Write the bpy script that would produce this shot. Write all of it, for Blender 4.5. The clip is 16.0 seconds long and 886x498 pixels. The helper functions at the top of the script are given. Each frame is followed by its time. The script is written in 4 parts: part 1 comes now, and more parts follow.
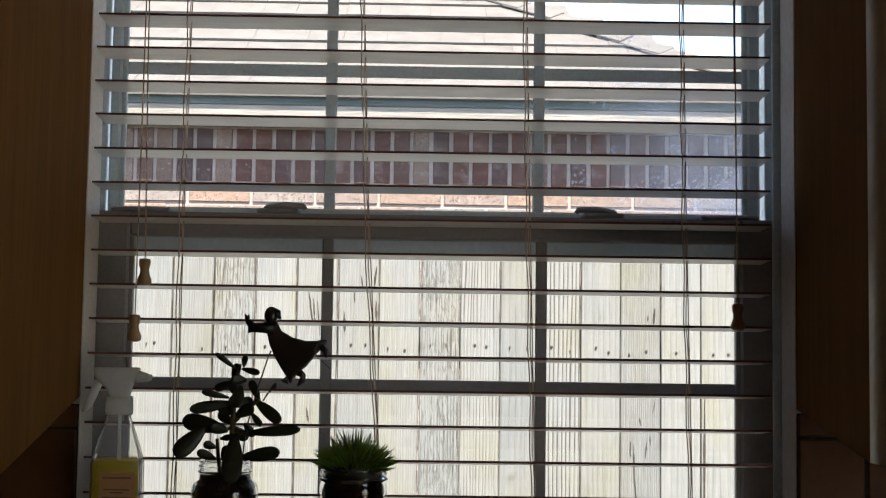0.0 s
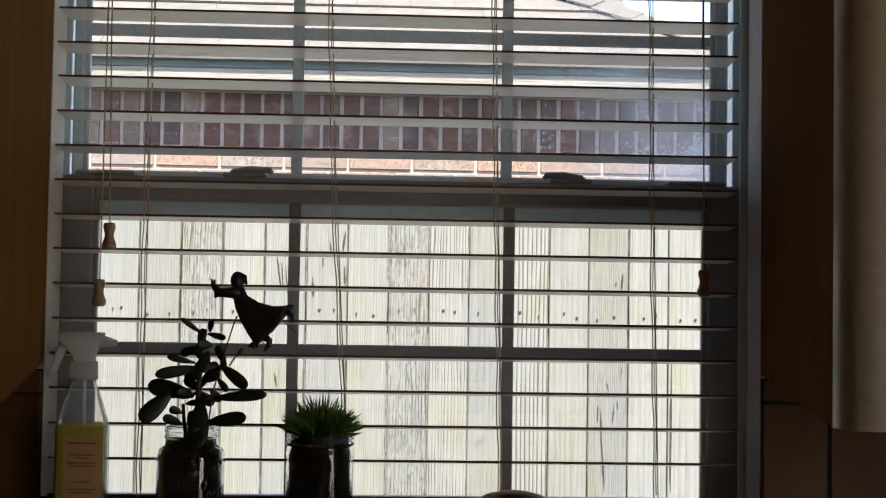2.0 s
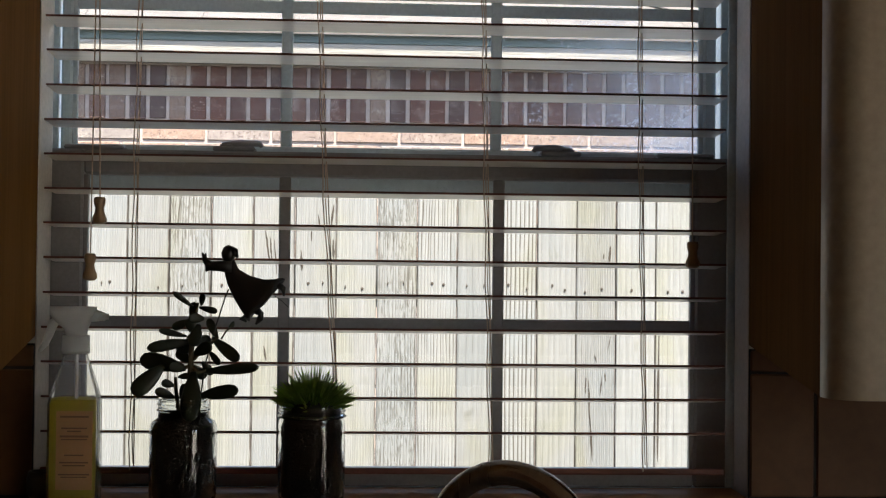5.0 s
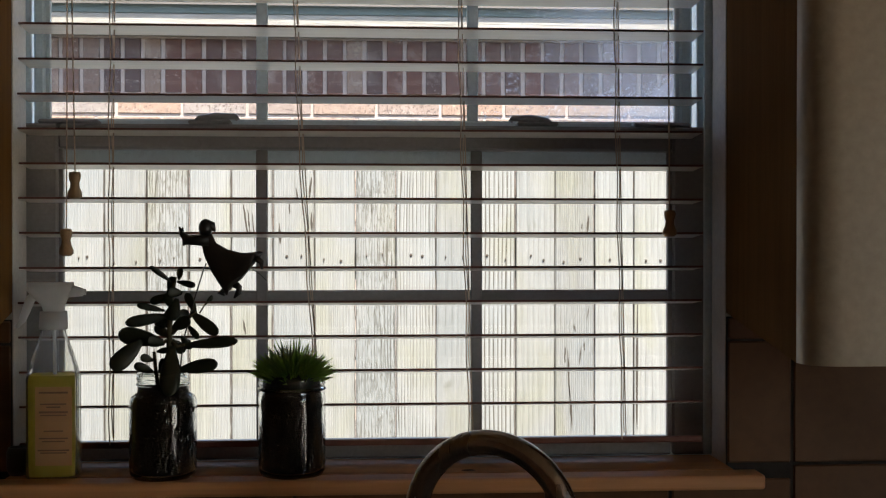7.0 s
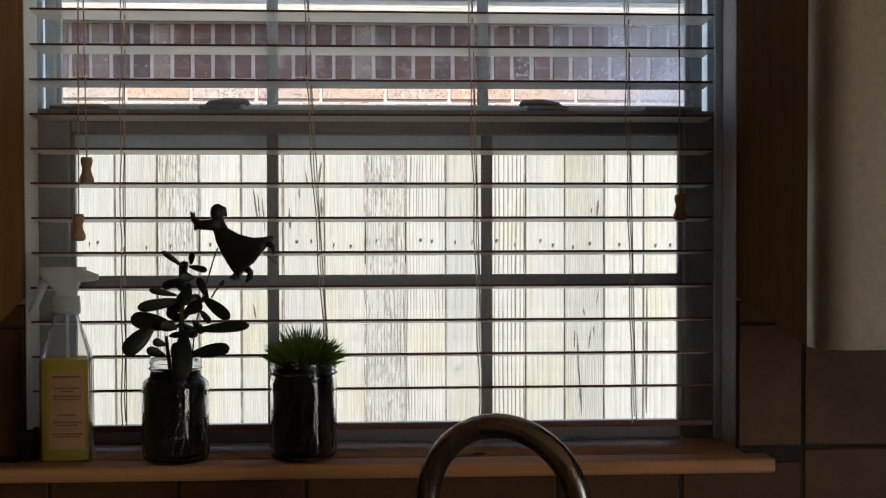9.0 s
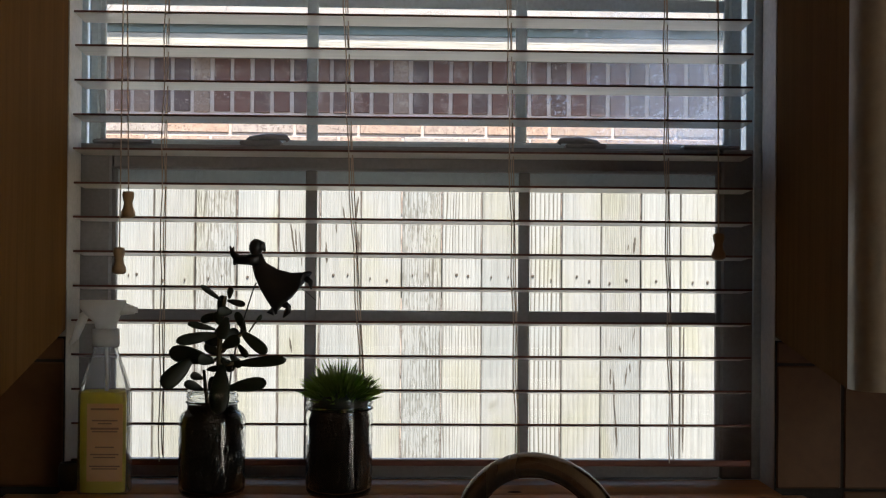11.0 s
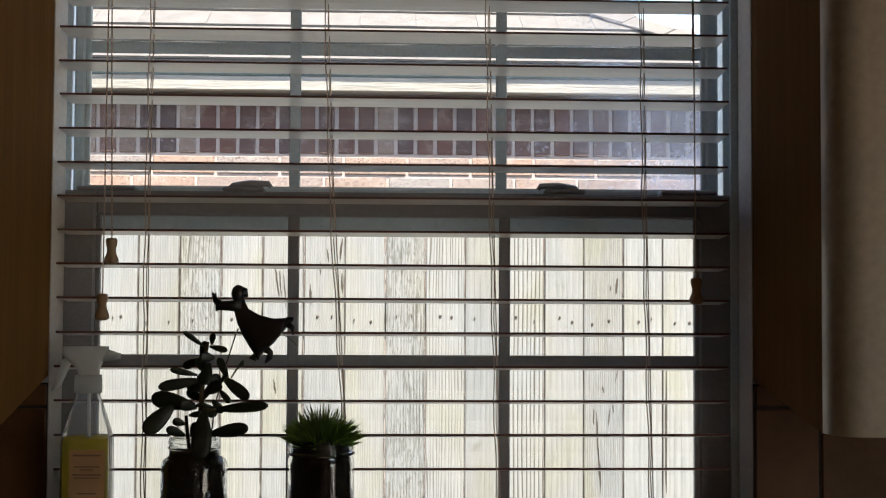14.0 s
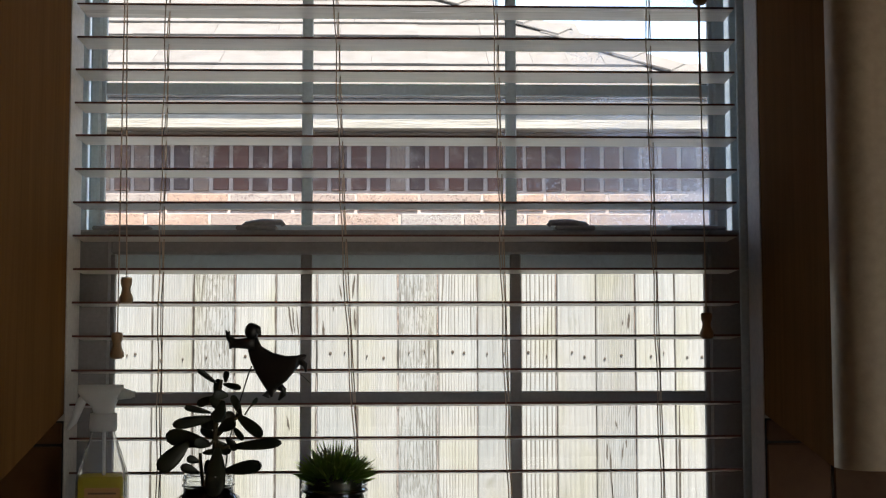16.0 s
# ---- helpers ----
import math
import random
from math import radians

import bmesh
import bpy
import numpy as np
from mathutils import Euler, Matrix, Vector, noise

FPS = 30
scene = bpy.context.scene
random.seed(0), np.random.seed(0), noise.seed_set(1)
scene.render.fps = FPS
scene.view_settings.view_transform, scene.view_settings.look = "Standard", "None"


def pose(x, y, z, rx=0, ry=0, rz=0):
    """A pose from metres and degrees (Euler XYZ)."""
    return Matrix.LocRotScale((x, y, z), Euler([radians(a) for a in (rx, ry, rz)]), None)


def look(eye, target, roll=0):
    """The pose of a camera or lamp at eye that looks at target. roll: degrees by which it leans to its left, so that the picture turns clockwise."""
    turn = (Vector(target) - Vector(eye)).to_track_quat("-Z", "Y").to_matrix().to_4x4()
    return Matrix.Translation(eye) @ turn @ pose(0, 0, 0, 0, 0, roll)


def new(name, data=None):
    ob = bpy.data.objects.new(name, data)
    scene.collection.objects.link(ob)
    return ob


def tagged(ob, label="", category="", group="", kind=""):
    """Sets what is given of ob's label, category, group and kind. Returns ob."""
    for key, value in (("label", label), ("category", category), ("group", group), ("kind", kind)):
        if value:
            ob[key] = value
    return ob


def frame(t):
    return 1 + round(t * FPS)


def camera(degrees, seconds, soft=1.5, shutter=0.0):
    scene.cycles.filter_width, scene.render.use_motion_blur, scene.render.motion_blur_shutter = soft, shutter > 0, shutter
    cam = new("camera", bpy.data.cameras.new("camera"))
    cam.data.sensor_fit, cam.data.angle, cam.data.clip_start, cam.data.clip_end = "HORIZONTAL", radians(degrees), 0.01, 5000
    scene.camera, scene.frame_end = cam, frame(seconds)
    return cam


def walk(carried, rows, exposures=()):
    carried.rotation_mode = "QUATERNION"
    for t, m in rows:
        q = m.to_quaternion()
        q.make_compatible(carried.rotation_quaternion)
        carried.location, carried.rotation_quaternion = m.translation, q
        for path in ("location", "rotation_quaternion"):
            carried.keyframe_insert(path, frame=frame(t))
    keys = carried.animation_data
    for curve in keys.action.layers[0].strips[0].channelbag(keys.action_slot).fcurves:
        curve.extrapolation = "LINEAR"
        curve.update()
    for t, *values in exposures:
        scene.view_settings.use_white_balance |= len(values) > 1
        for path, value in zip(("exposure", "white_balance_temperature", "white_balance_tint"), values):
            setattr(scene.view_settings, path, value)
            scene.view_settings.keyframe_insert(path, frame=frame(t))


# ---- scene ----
cam = camera(40.7, 16.0, 1.2)
PATH = [
    (0, (-0.002, -1.558, 1.439), (0.021, 0.437, 1.571), 0.8),
    (0.5, (-0.001, -1.553, 1.438), (0.047, 0.443, 1.556), 1.0),
    (1, (0.0, -1.551, 1.439), (0.063, 0.446, 1.528), 1.2),
    (1.5, (-0.004, -1.555, 1.439), (0.074, 0.442, 1.517), 1.5),
    (2, (0.002, -1.554, 1.439), (0.075, 0.443, 1.514), 0.9),
    (2.5, (0.002, -1.557, 1.438), (0.095, 0.439, 1.508), 0.4),
    (3, (0.003, -1.562, 1.438), (0.109, 0.434, 1.49), 0.2),
    (3.5, (0.001, -1.557, 1.439), (0.095, 0.44, 1.48), 0.8),
    (6, (-0.004, -1.563, 1.438), (0.108, 0.433, 1.446), 0.2),
    (6.5, (-0.003, -1.564, 1.438), (0.124, 0.432, 1.423), -0.0),
    (7, (-0.002, -1.56, 1.438), (0.13, 0.436, 1.421), -0.0),
    (7.5, (-0.005, -1.567, 1.438), (0.128, 0.429, 1.41), 0.2),
    (8, (-0.004, -1.567, 1.438), (0.128, 0.429, 1.4), 0.2),
    (8.5, (-0.002, -1.558, 1.438), (0.12, 0.438, 1.399), 0.0),
    (9, (-0.005, -1.563, 1.438), (0.113, 0.433, 1.395), -0.1),
    (9.5, (-0.005, -1.565, 1.438), (0.096, 0.432, 1.442), -0.2),
    (12, (-0.01, -1.565, 1.447), (0.04, 0.434, 1.469), 0.7),
    (12.5, (-0.008, -1.574, 1.449), (0.056, 0.424, 1.494), 0.4),
    (13, (-0.007, -1.567, 1.447), (0.035, 0.431, 1.517), 0.4),
    (13.5, (-0.006, -1.576, 1.448), (0.053, 0.422, 1.519), 0.3),
    (14, (-0.001, -1.581, 1.453), (0.08, 0.416, 1.527), 0.3),
    (14.5, (-0.001, -1.581, 1.45), (0.095, 0.414, 1.543), 0.3),
    (15, (0.001, -1.589, 1.453), (0.096, 0.407, 1.547), -0.1),
    (15.5, (-0.003, -1.595, 1.453), (0.091, 0.399, 1.564), -0.4),
    (16, (0.001, -1.594, 1.455), (0.06, 0.4, 1.587), -0.1),
]
walk(cam, [(t, look(eye, target, roll)) for t, eye, target, roll in PATH], [(0.0, 2.52, 7090, 10), (3.5, 2.53, 7090, 10), (6.0, 2.63, 7090, 10), (8.0, 2.57, 7090, 10), (9.5, 2.69, 7090, 10), (12.5, 2.60, 7090, 10), (14.0, 2.58, 7090, 10), (16.0, 2.58, 7090, 10)])

# ---- world, sun, exposure ----
SUN_EL, SUN_AZ = radians(63), radians(14)
sun_dir = Vector((math.sin(SUN_AZ) * math.cos(SUN_EL), -math.cos(SUN_AZ) * math.cos(SUN_EL), math.sin(SUN_EL)))
world = bpy.data.worlds.new("world")
scene.world = world
world.use_nodes = True
wn, wl = world.node_tree.nodes, world.node_tree.links
wn.clear()
sky = wn.new("ShaderNodeTexSky")
sky.sky_type, sky.sun_disc = "NISHITA", False
sky.sun_elevation, sky.sun_rotation = SUN_EL, math.pi - SUN_AZ
bg = wn.new("ShaderNodeBackground")
bg.inputs["Strength"].default_value = 0.122
wo = wn.new("ShaderNodeOutputWorld")
wl.new(sky.outputs[0], bg.inputs[0])
wl.new(bg.outputs[0], wo.inputs[0])
sun = new("sun", bpy.data.lights.new("sun", "SUN"))
sun.data.energy, sun.data.angle, sun.data.color = 3.85, radians(0.5), (1.0, 0.975, 0.93)
sun.matrix_world = look(sun_dir * 20, (0, 0, 0))


# ---- materials ----
def shader(name):
    m = bpy.data.materials.new(name)
    m.use_nodes = True
    t = m.node_tree
    return m, t.nodes, t.links, t.nodes["Principled BSDF"]


def coords(n, l, scale, spin=True):
    """Object coordinates, shifted at random from object to object, and stretched."""
    tc, info, mp, add = n.new("ShaderNodeTexCoord"), n.new("ShaderNodeObjectInfo"), n.new("ShaderNodeMapping"), n.new("ShaderNodeVectorMath")
    mul = n.new("ShaderNodeMath")
    mul.operation, mul.inputs[1].default_value = "MULTIPLY", 37.0 if spin else 0.0
    l.new(info.outputs["Random"], mul.inputs[0])
    l.new(tc.outputs["Object"], add.inputs[0])
    l.new(mul.outputs[0], add.inputs[1])
    l.new(add.outputs[0], mp.inputs[0])
    mp.inputs["Scale"].default_value = scale
    return mp.outputs[0], info.outputs["Random"]


def noise_node(n, l, vec, scale, detail=4.0, rough=0.55, warp=0.0):
    t = n.new("ShaderNodeTexNoise")
    t.inputs["Scale"].default_value, t.inputs["Detail"].default_value, t.inputs["Roughness"].default_value = scale, detail, rough
    t.inputs["Distortion"].default_value = warp
    l.new(vec, t.inputs["Vector"])
    return t.outputs["Fac"]


def ramp(n, l, fac, *stops):
    r = n.new("ShaderNodeValToRGB")
    e = r.color_ramp.elements
    while len(e) < len(stops):
        e.new(0.5)
    for el, (p, c) in zip(e, stops):
        el.position = p
        el.color = (*c, 1) if not isinstance(c, float) else (c, c, c, 1)
    l.new(fac, r.inputs[0])
    return r.outputs[0]


def mix(n, l, fac, a, b, mode="MIX"):
    x = n.new("ShaderNodeMix")
    x.data_type, x.blend_type = "RGBA", mode
    if isinstance(fac, float):
        x.inputs["Factor"].default_value = fac
    else:
        l.new(fac, x.inputs["Factor"])
    for sock, v in ((x.inputs["A"], a), (x.inputs["B"], b)):
        if isinstance(v, tuple):
            sock.default_value = (*v, 1)
        else:
            l.new(v, sock)
    return x.outputs["Result"]


def bumped(n, l, p, h, strength, dist=0.002):
    b = n.new("ShaderNodeBump")
    b.inputs["Strength"].default_value, b.inputs["Distance"].default_value = strength, dist
    l.new(h, b.inputs["Height"])
    l.new(b.outputs[0], p.inputs["Normal"])


def surface(name, a, b, rough=0.5, scale=8.0, fine=90.0, bump=0.15, metal=0.0, stretch=(1, 1, 1), spec=0.5):
    """A surface whose colour wanders between a and b at two scales, with fine relief."""
    m, n, l, p = shader(name)
    v, _ = coords(n, l, stretch)
    big = noise_node(n, l, v, scale, 4)
    small = noise_node(n, l, v, fine, 3)
    c = mix(n, l, ramp(n, l, big, (0.3, 0.0), (0.7, 1.0)), a, b)
    c = mix(n, l, 0.22, c, ramp(n, l, small, (0.3, 0.35), (0.7, 1.0)), "MULTIPLY")
    l.new(c, p.inputs["Base Color"])
    l.new(ramp(n, l, big, (0.2, max(rough - 0.08, 0.02)), (0.8, min(rough + 0.1, 1.0))), p.inputs["Roughness"])
    p.inputs["Metallic"].default_value = metal
    p.inputs["Specular IOR Level"].default_value = spec
    bumped(n, l, p, small, bump)
    return m


def wood(name, light, dark, rough=0.6, along=2, grain=70.0, bump=0.3, crack=0.0, vary=0.25, spec=0.5, relief=0.002):
    """Wood with the grain along one axis; crack: how far dark checks and knots show."""
    m, n, l, p = shader(name)
    st = [1.0, 1.0, 1.0]
    st[along] = 0.045
    v, rnd = coords(n, l, st)
    w, _ = coords(n, l, (1, 1, 0.35) if along == 2 else (0.35, 1, 1))
    g1 = noise_node(n, l, v, grain, 5, 0.6, 0.35)
    g2 = noise_node(n, l, v, grain * 3.2, 3, 0.6)
    blot = noise_node(n, l, w, 9.0, 3, 0.5, 0.6)
    c = mix(n, l, ramp(n, l, g1, (0.32, 0.0), (0.68, 1.0)), dark, light)
    c = mix(n, l, 0.22, c, ramp(n, l, g2, (0.3, 0.5), (0.55, 1.0)), "MULTIPLY")
    c = mix(n, l, 0.3, c, ramp(n, l, blot, (0.3, (0.80, 0.78, 0.62)), (0.7, (1.0, 1.0, 1.0))), "MULTIPLY")
    if crack:
        fl = noise_node(n, l, v, grain * 0.45, 2, 0.5, 0.5)
        where = noise_node(n, l, w, 5.0, 2, 0.5)
        k = mix(n, l, 1.0, ramp(n, l, fl, (0.63, 0.0), (0.665, 1.0)), ramp(n, l, where, (0.46, 0.0), (0.56, 1.0)), "MULTIPLY")
        k2 = mix(n, l, crack, (0.0, 0.0, 0.0), k)
        c = mix(n, l, k2, c, (0.05, 0.04, 0.03))
    tone = ramp(n, l, rnd, (0.0, 1.0 - vary), (0.55, 1.0), (1.0, 1.0 - vary * 0.5))
    c = mix(n, l, 1.0, c, tone, "MULTIPLY")
    l.new(c, p.inputs["Base Color"])
    p.inputs["Roughness"].default_value = rough
    p.inputs["Specular IOR Level"].default_value = spec
    bumped(n, l, p, mix(n, l, 0.5, g1, g2), bump, relief)
    return m


def picket_wood(name, pitch, wander, width, strength, ripple=0.0, smudge=0.25, tone=1.0):
    """Bleached fence board: raised grain lines along z, broken ripples, smudges and a greenish bloom."""
    m, n, l, p = shader(name)
    v, rnd = coords(n, l, (1, 1, 0.05))
    w, _ = coords(n, l, (1, 1, 0.5))
    r, _ = coords(n, l, (1, 1, 0.13))
    g1 = noise_node(n, l, v, 170, 5, 0.6, 0.3)
    low = noise_node(n, l, w, 7, 3, 0.5, 0.4)
    pale, dim = (0.224 * tone, 0.231 * tone, 0.227 * tone), (0.187 * tone, 0.194 * tone, 0.190 * tone)
    c = mix(n, l, ramp(n, l, g1, (0.34, 0.0), (0.62, 1.0)), dim, pale)
    c = mix(n, l, 0.85, c, ramp(n, l, low, (0.32, (0.95, 0.94, 0.80)), (0.48, (1.0, 1.0, 1.0)), (0.66, (0.92, 0.96, 1.0))), "MULTIPLY")
    wv = n.new("ShaderNodeTexWave")
    wv.bands_direction = "X"
    wv.inputs["Scale"].default_value, wv.inputs["Distortion"].default_value = pitch, wander
    wv.inputs["Detail"].default_value, wv.inputs["Detail Scale"].default_value = 3.0, 1.3
    l.new(v, wv.inputs["Vector"])
    fade = ramp(n, l, noise_node(n, l, w, 16, 2, 0.5), (0.36, 0.25 * strength), (0.60, strength))
    line = ramp(n, l, wv.outputs["Fac"], (0.0, (0.30, 0.27, 0.23)), (width, (1.0, 1.0, 1.0)))
    c = mix(n, l, fade, c, mix(n, l, 1.0, c, line, "MULTIPLY"))
    if ripple:
        flake = ramp(n, l, noise_node(n, l, r, 270, 2, 0.5, 1.0), (0.42, (0.42, 0.39, 0.33)), (0.48, (1.0, 1.0, 1.0)))
        c = mix(n, l, ripple, c, mix(n, l, 1.0, c, flake, "MULTIPLY"))
    k = noise_node(n, l, w, 21, 3, 0.6, 0.5)
    c = mix(n, l, ramp(n, l, k, (0.64, 0.0), (0.76, smudge)), c, (0.13, 0.135, 0.115))
    tcx, sx, ab = n.new("ShaderNodeTexCoord"), n.new("ShaderNodeSeparateXYZ"), n.new("ShaderNodeMath")
    ab.operation = "ABSOLUTE"
    l.new(tcx.outputs["Object"], sx.inputs[0])
    l.new(sx.outputs["X"], ab.inputs[0])
    sc = n.new("ShaderNodeMath")
    sc.operation, sc.inputs[1].default_value = "MULTIPLY", 10.0
    l.new(ab.outputs[0], sc.inputs[0])
    # dark gaps between boards, painted along each board's own edges
    gap_shade = mix(n, l, 1.0, ramp(n, l, sc.outputs[0], (0.412, 0.0), (0.428, 1.0)), ramp(n, l, noise_node(n, l, w, 30, 2, 0.5), (0.40, 0.15), (0.55, 0.9)), "MULTIPLY")
    c = mix(n, l, gap_shade, c, (0.06, 0.05, 0.04))
    c = mix(n, l, 1.0, c, ramp(n, l, rnd, (0.0, 0.86), (0.5, 1.0), (1.0, 0.92)), "MULTIPLY")
    l.new(c, p.inputs["Base Color"])
    p.inputs["Roughness"].default_value = 0.9
    p.inputs["Specular IOR Level"].default_value = 0.3
    bumped(n, l, p, mix(n, l, 0.5, g1, wv.outputs["Fac"]), 0.6, 0.002)
    return m


def glass(name, tint=(1, 1, 1), rough=0.0, ior=1.45, bump=0.0):
    m, n, l, p = shader(name)
    p.inputs["Base Color"].default_value = (*tint, 1)
    p.inputs["Transmission Weight"].default_value = 1.0
    p.inputs["Roughness"].default_value, p.inputs["IOR"].default_value = rough, ior
    if bump:
        v, _ = coords(n, l, (1, 1, 1))
        bumped(n, l, p, noise_node(n, l, v, 70, 2), bump, 0.004)
    return m


def pane_glass(name, dirt, haze, ior=1.3, veil=0.0):
    """Thin window glass: clear, a little gloss by Fresnel, with dried specks and painted haze."""
    m, n, l, p = shader(name)
    n.remove(p)
    out = n["Material Output"]
    clear, gloss, film = n.new("ShaderNodeBsdfTransparent"), n.new("ShaderNodeBsdfGlossy"), n.new("ShaderNodeBsdfTranslucent")
    gloss.inputs["Roughness"].default_value = 0.02
    film.inputs["Color"].default_value = (0.67, 0.69, 0.77, 1)
    fr, m1, m2 = n.new("ShaderNodeFresnel"), n.new("ShaderNodeMixShader"), n.new("ShaderNodeMixShader")
    fr.inputs["IOR"].default_value = ior
    tc = n.new("ShaderNodeTexCoord")
    v = tc.outputs["Object"]
    speck = noise_node(n, l, v, 210, 3, 0.7)
    patch = noise_node(n, l, v, 4.0, 3, 0.6)
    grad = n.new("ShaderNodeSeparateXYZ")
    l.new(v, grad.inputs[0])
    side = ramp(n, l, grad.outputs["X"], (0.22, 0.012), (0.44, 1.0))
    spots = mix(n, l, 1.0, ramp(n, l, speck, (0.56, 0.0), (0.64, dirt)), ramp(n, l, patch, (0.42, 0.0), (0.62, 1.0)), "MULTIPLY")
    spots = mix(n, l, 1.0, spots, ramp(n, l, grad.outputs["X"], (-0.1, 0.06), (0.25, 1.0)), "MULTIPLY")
    # glare put in as a pale film, stronger towards the right
    haze_tint = mix(n, l, 1.0, ramp(n, l, patch, (0.35, 0.0), (0.75, haze)), side, "MULTIPLY")
    d = mix(n, l, 1.0, mix(n, l, 1.0, spots, haze_tint, "ADD"), (veil, veil, veil), "ADD")
    l.new(fr.outputs[0], m1.inputs[0])
    l.new(clear.outputs[0], m1.inputs[1])
    l.new(gloss.outputs[0], m1.inputs[2])
    l.new(d, m2.inputs[0])
    l.new(m1.outputs[0], m2.inputs[1])
    l.new(film.outputs[0], m2.inputs[2])
    l.new(m2.outputs[0], out.inputs["Surface"])
    return m


def leafy(name, a, b, rough, through_light):
    m, n, l, p = shader(name)
    v, rnd = coords(n, l, (1, 1, 1))
    g = noise_node(n, l, v, 60, 3)
    c = mix(n, l, ramp(n, l, g, (0.3, 0.0), (0.7, 1.0)), a, b)
    l.new(c, p.inputs["Base Color"])
    p.inputs["Roughness"].default_value = rough
    tr, mx = n.new("ShaderNodeBsdfTranslucent"), n.new("ShaderNodeMixShader")
    l.new(c, tr.inputs["Color"])
    mx.inputs[0].default_value = through_light
    l.new(p.outputs[0], mx.inputs[1])
    l.new(tr.outputs[0], mx.inputs[2])
    l.new(mx.outputs[0], n["Material Output"].inputs["Surface"])
    bumped(n, l, p, g, 0.2)
    return m


def brick_mat(name, tones):
    """Fired brick: each one its own tone, with sandy flecks and lime smears."""
    m, n, l, p = shader(name)
    v, rnd = coords(n, l, (1, 1, 1))
    big, small = noise_node(n, l, v, 14, 4, 0.6), noise_node(n, l, v, 160, 3, 0.6)
    base = ramp(n, l, rnd, *[(i / (len(tones) - 1), c) for i, c in enumerate(tones)])
    c = mix(n, l, ramp(n, l, big, (0.55, 0.0), (0.72, 0.3)), base, (0.40, 0.36, 0.32))
    c = mix(n, l, ramp(n, l, small, (0.54, 0.0), (0.62, 0.85)), c, (0.05, 0.035, 0.03))
    c = mix(n, l, ramp(n, l, noise_node(n, l, v, 95, 2, 0.6), (0.66, 0.0), (0.72, 0.7)), c, (0.36, 0.32, 0.28))
    l.new(c, p.inputs["Base Color"])
    p.inputs["Roughness"].default_value = 0.9
    bumped(n, l, p, mix(n, l, 0.5, big, small), 0.5, 0.003)
    return m


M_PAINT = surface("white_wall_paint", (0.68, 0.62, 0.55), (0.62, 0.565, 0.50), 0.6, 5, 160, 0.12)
# unseen walls and ceiling, toned to keep the bounced light dim and warm
M_ROOM = surface("tan_bounce_paint", (0.20, 0.10, 0.05), (0.17, 0.085, 0.042), 0.7, 5, 160, 0.12)
M_CEIL = surface("ceiling_paint", (0.52, 0.41, 0.30), (0.48, 0.37, 0.27), 0.8, 4, 120, 0.3)
# one white vinyl in two tones: lower sash darkened for shade, upper kept light
M_VINYL = surface("vinyl_shaded", (0.305, 0.285, 0.27), (0.268, 0.25, 0.237), 0.4, 12, 200, 0.05)
M_VINYL_UP = surface("vinyl_lit", (0.68, 0.76, 0.78), (0.62, 0.70, 0.72), 0.35, 12, 200, 0.05)
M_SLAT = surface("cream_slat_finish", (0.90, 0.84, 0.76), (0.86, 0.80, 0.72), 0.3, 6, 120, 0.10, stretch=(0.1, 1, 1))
M_EDGE = surface("slat_edge_shade", (0.19, 0.066, 0.042), (0.14, 0.05, 0.032), 0.6, 8, 120, 0.1)
M_CORD = surface("blind_cord", (0.66, 0.50, 0.38), (0.56, 0.42, 0.31), 0.8, 60, 600, 0.3)
M_TASSEL = wood("turned_tassel_wood", (0.50, 0.34, 0.19), (0.34, 0.20, 0.10), 0.4, 2, 130, 0.1)
M_SILL = wood("pine_sill", (0.70, 0.34, 0.14), (0.50, 0.22, 0.085), 0.5, 0, 34, 0.2, 0.6, 0.05)
# oak darkened to put the shade of the end panels into the colour
M_CAB = wood("shade_dark_oak", (0.185, 0.085, 0.022), (0.145, 0.065, 0.016), 0.85, 2, 60, 0.2, 0.0, 0.05, 0.05)
M_DOOR = surface("cream_cabinet_paint", (0.44, 0.37, 0.27), (0.39, 0.325, 0.235), 0.35, 4, 90, 0.08)
M_TILE = surface("beige_glazed_tile", (0.15, 0.066, 0.026), (0.105, 0.045, 0.017), 0.5, 9, 70, 0.08, spec=0.25)
M_GROUT = surface("dark_grout", (0.04, 0.03, 0.024), (0.025, 0.02, 0.016), 0.95, 30, 300, 0.4)
M_COUNTER = surface("speckled_counter", (0.22, 0.18, 0.15), (0.10, 0.085, 0.075), 0.3, 60, 300, 0.05)
M_FLOOR = surface("floor_tile", (0.24, 0.12, 0.06), (0.18, 0.09, 0.045), 0.4, 3, 60, 0.1)
M_NICKEL = surface("brushed_nickel", (0.44, 0.38, 0.31), (0.36, 0.31, 0.25), 0.24, 20, 300, 0.06, metal=1.0, stretch=(1, 1, 0.2))
M_FENCE_FAINT = picket_wood("cedar_fine_grained", 56, 8.0, 0.14, 0.34)
M_FENCE_LINED = picket_wood("cedar_lined", 46, 7.0, 0.22, 0.95)
M_FENCE_BOLD = picket_wood("cedar_deep_grained", 33, 4.0, 0.36, 1.8)
M_FENCE_RIPPLE = picket_wood("cedar_rippled", 44, 9.0, 0.24, 0.9, 0.6)
M_FENCE_SMOOTH = picket_wood("cedar_smooth", 24, 6.0, 0.07, 0.45, 0.0, 0.8)
M_FENCE_GREY = picket_wood("cedar_greyed", 75, 7.0, 0.16, 0.55, 0.15, 0.5, 0.9)
M_SPLIT = surface("split_in_wood", (0.045, 0.038, 0.03), (0.03, 0.025, 0.02), 0.95, 60, 300, 0.3)
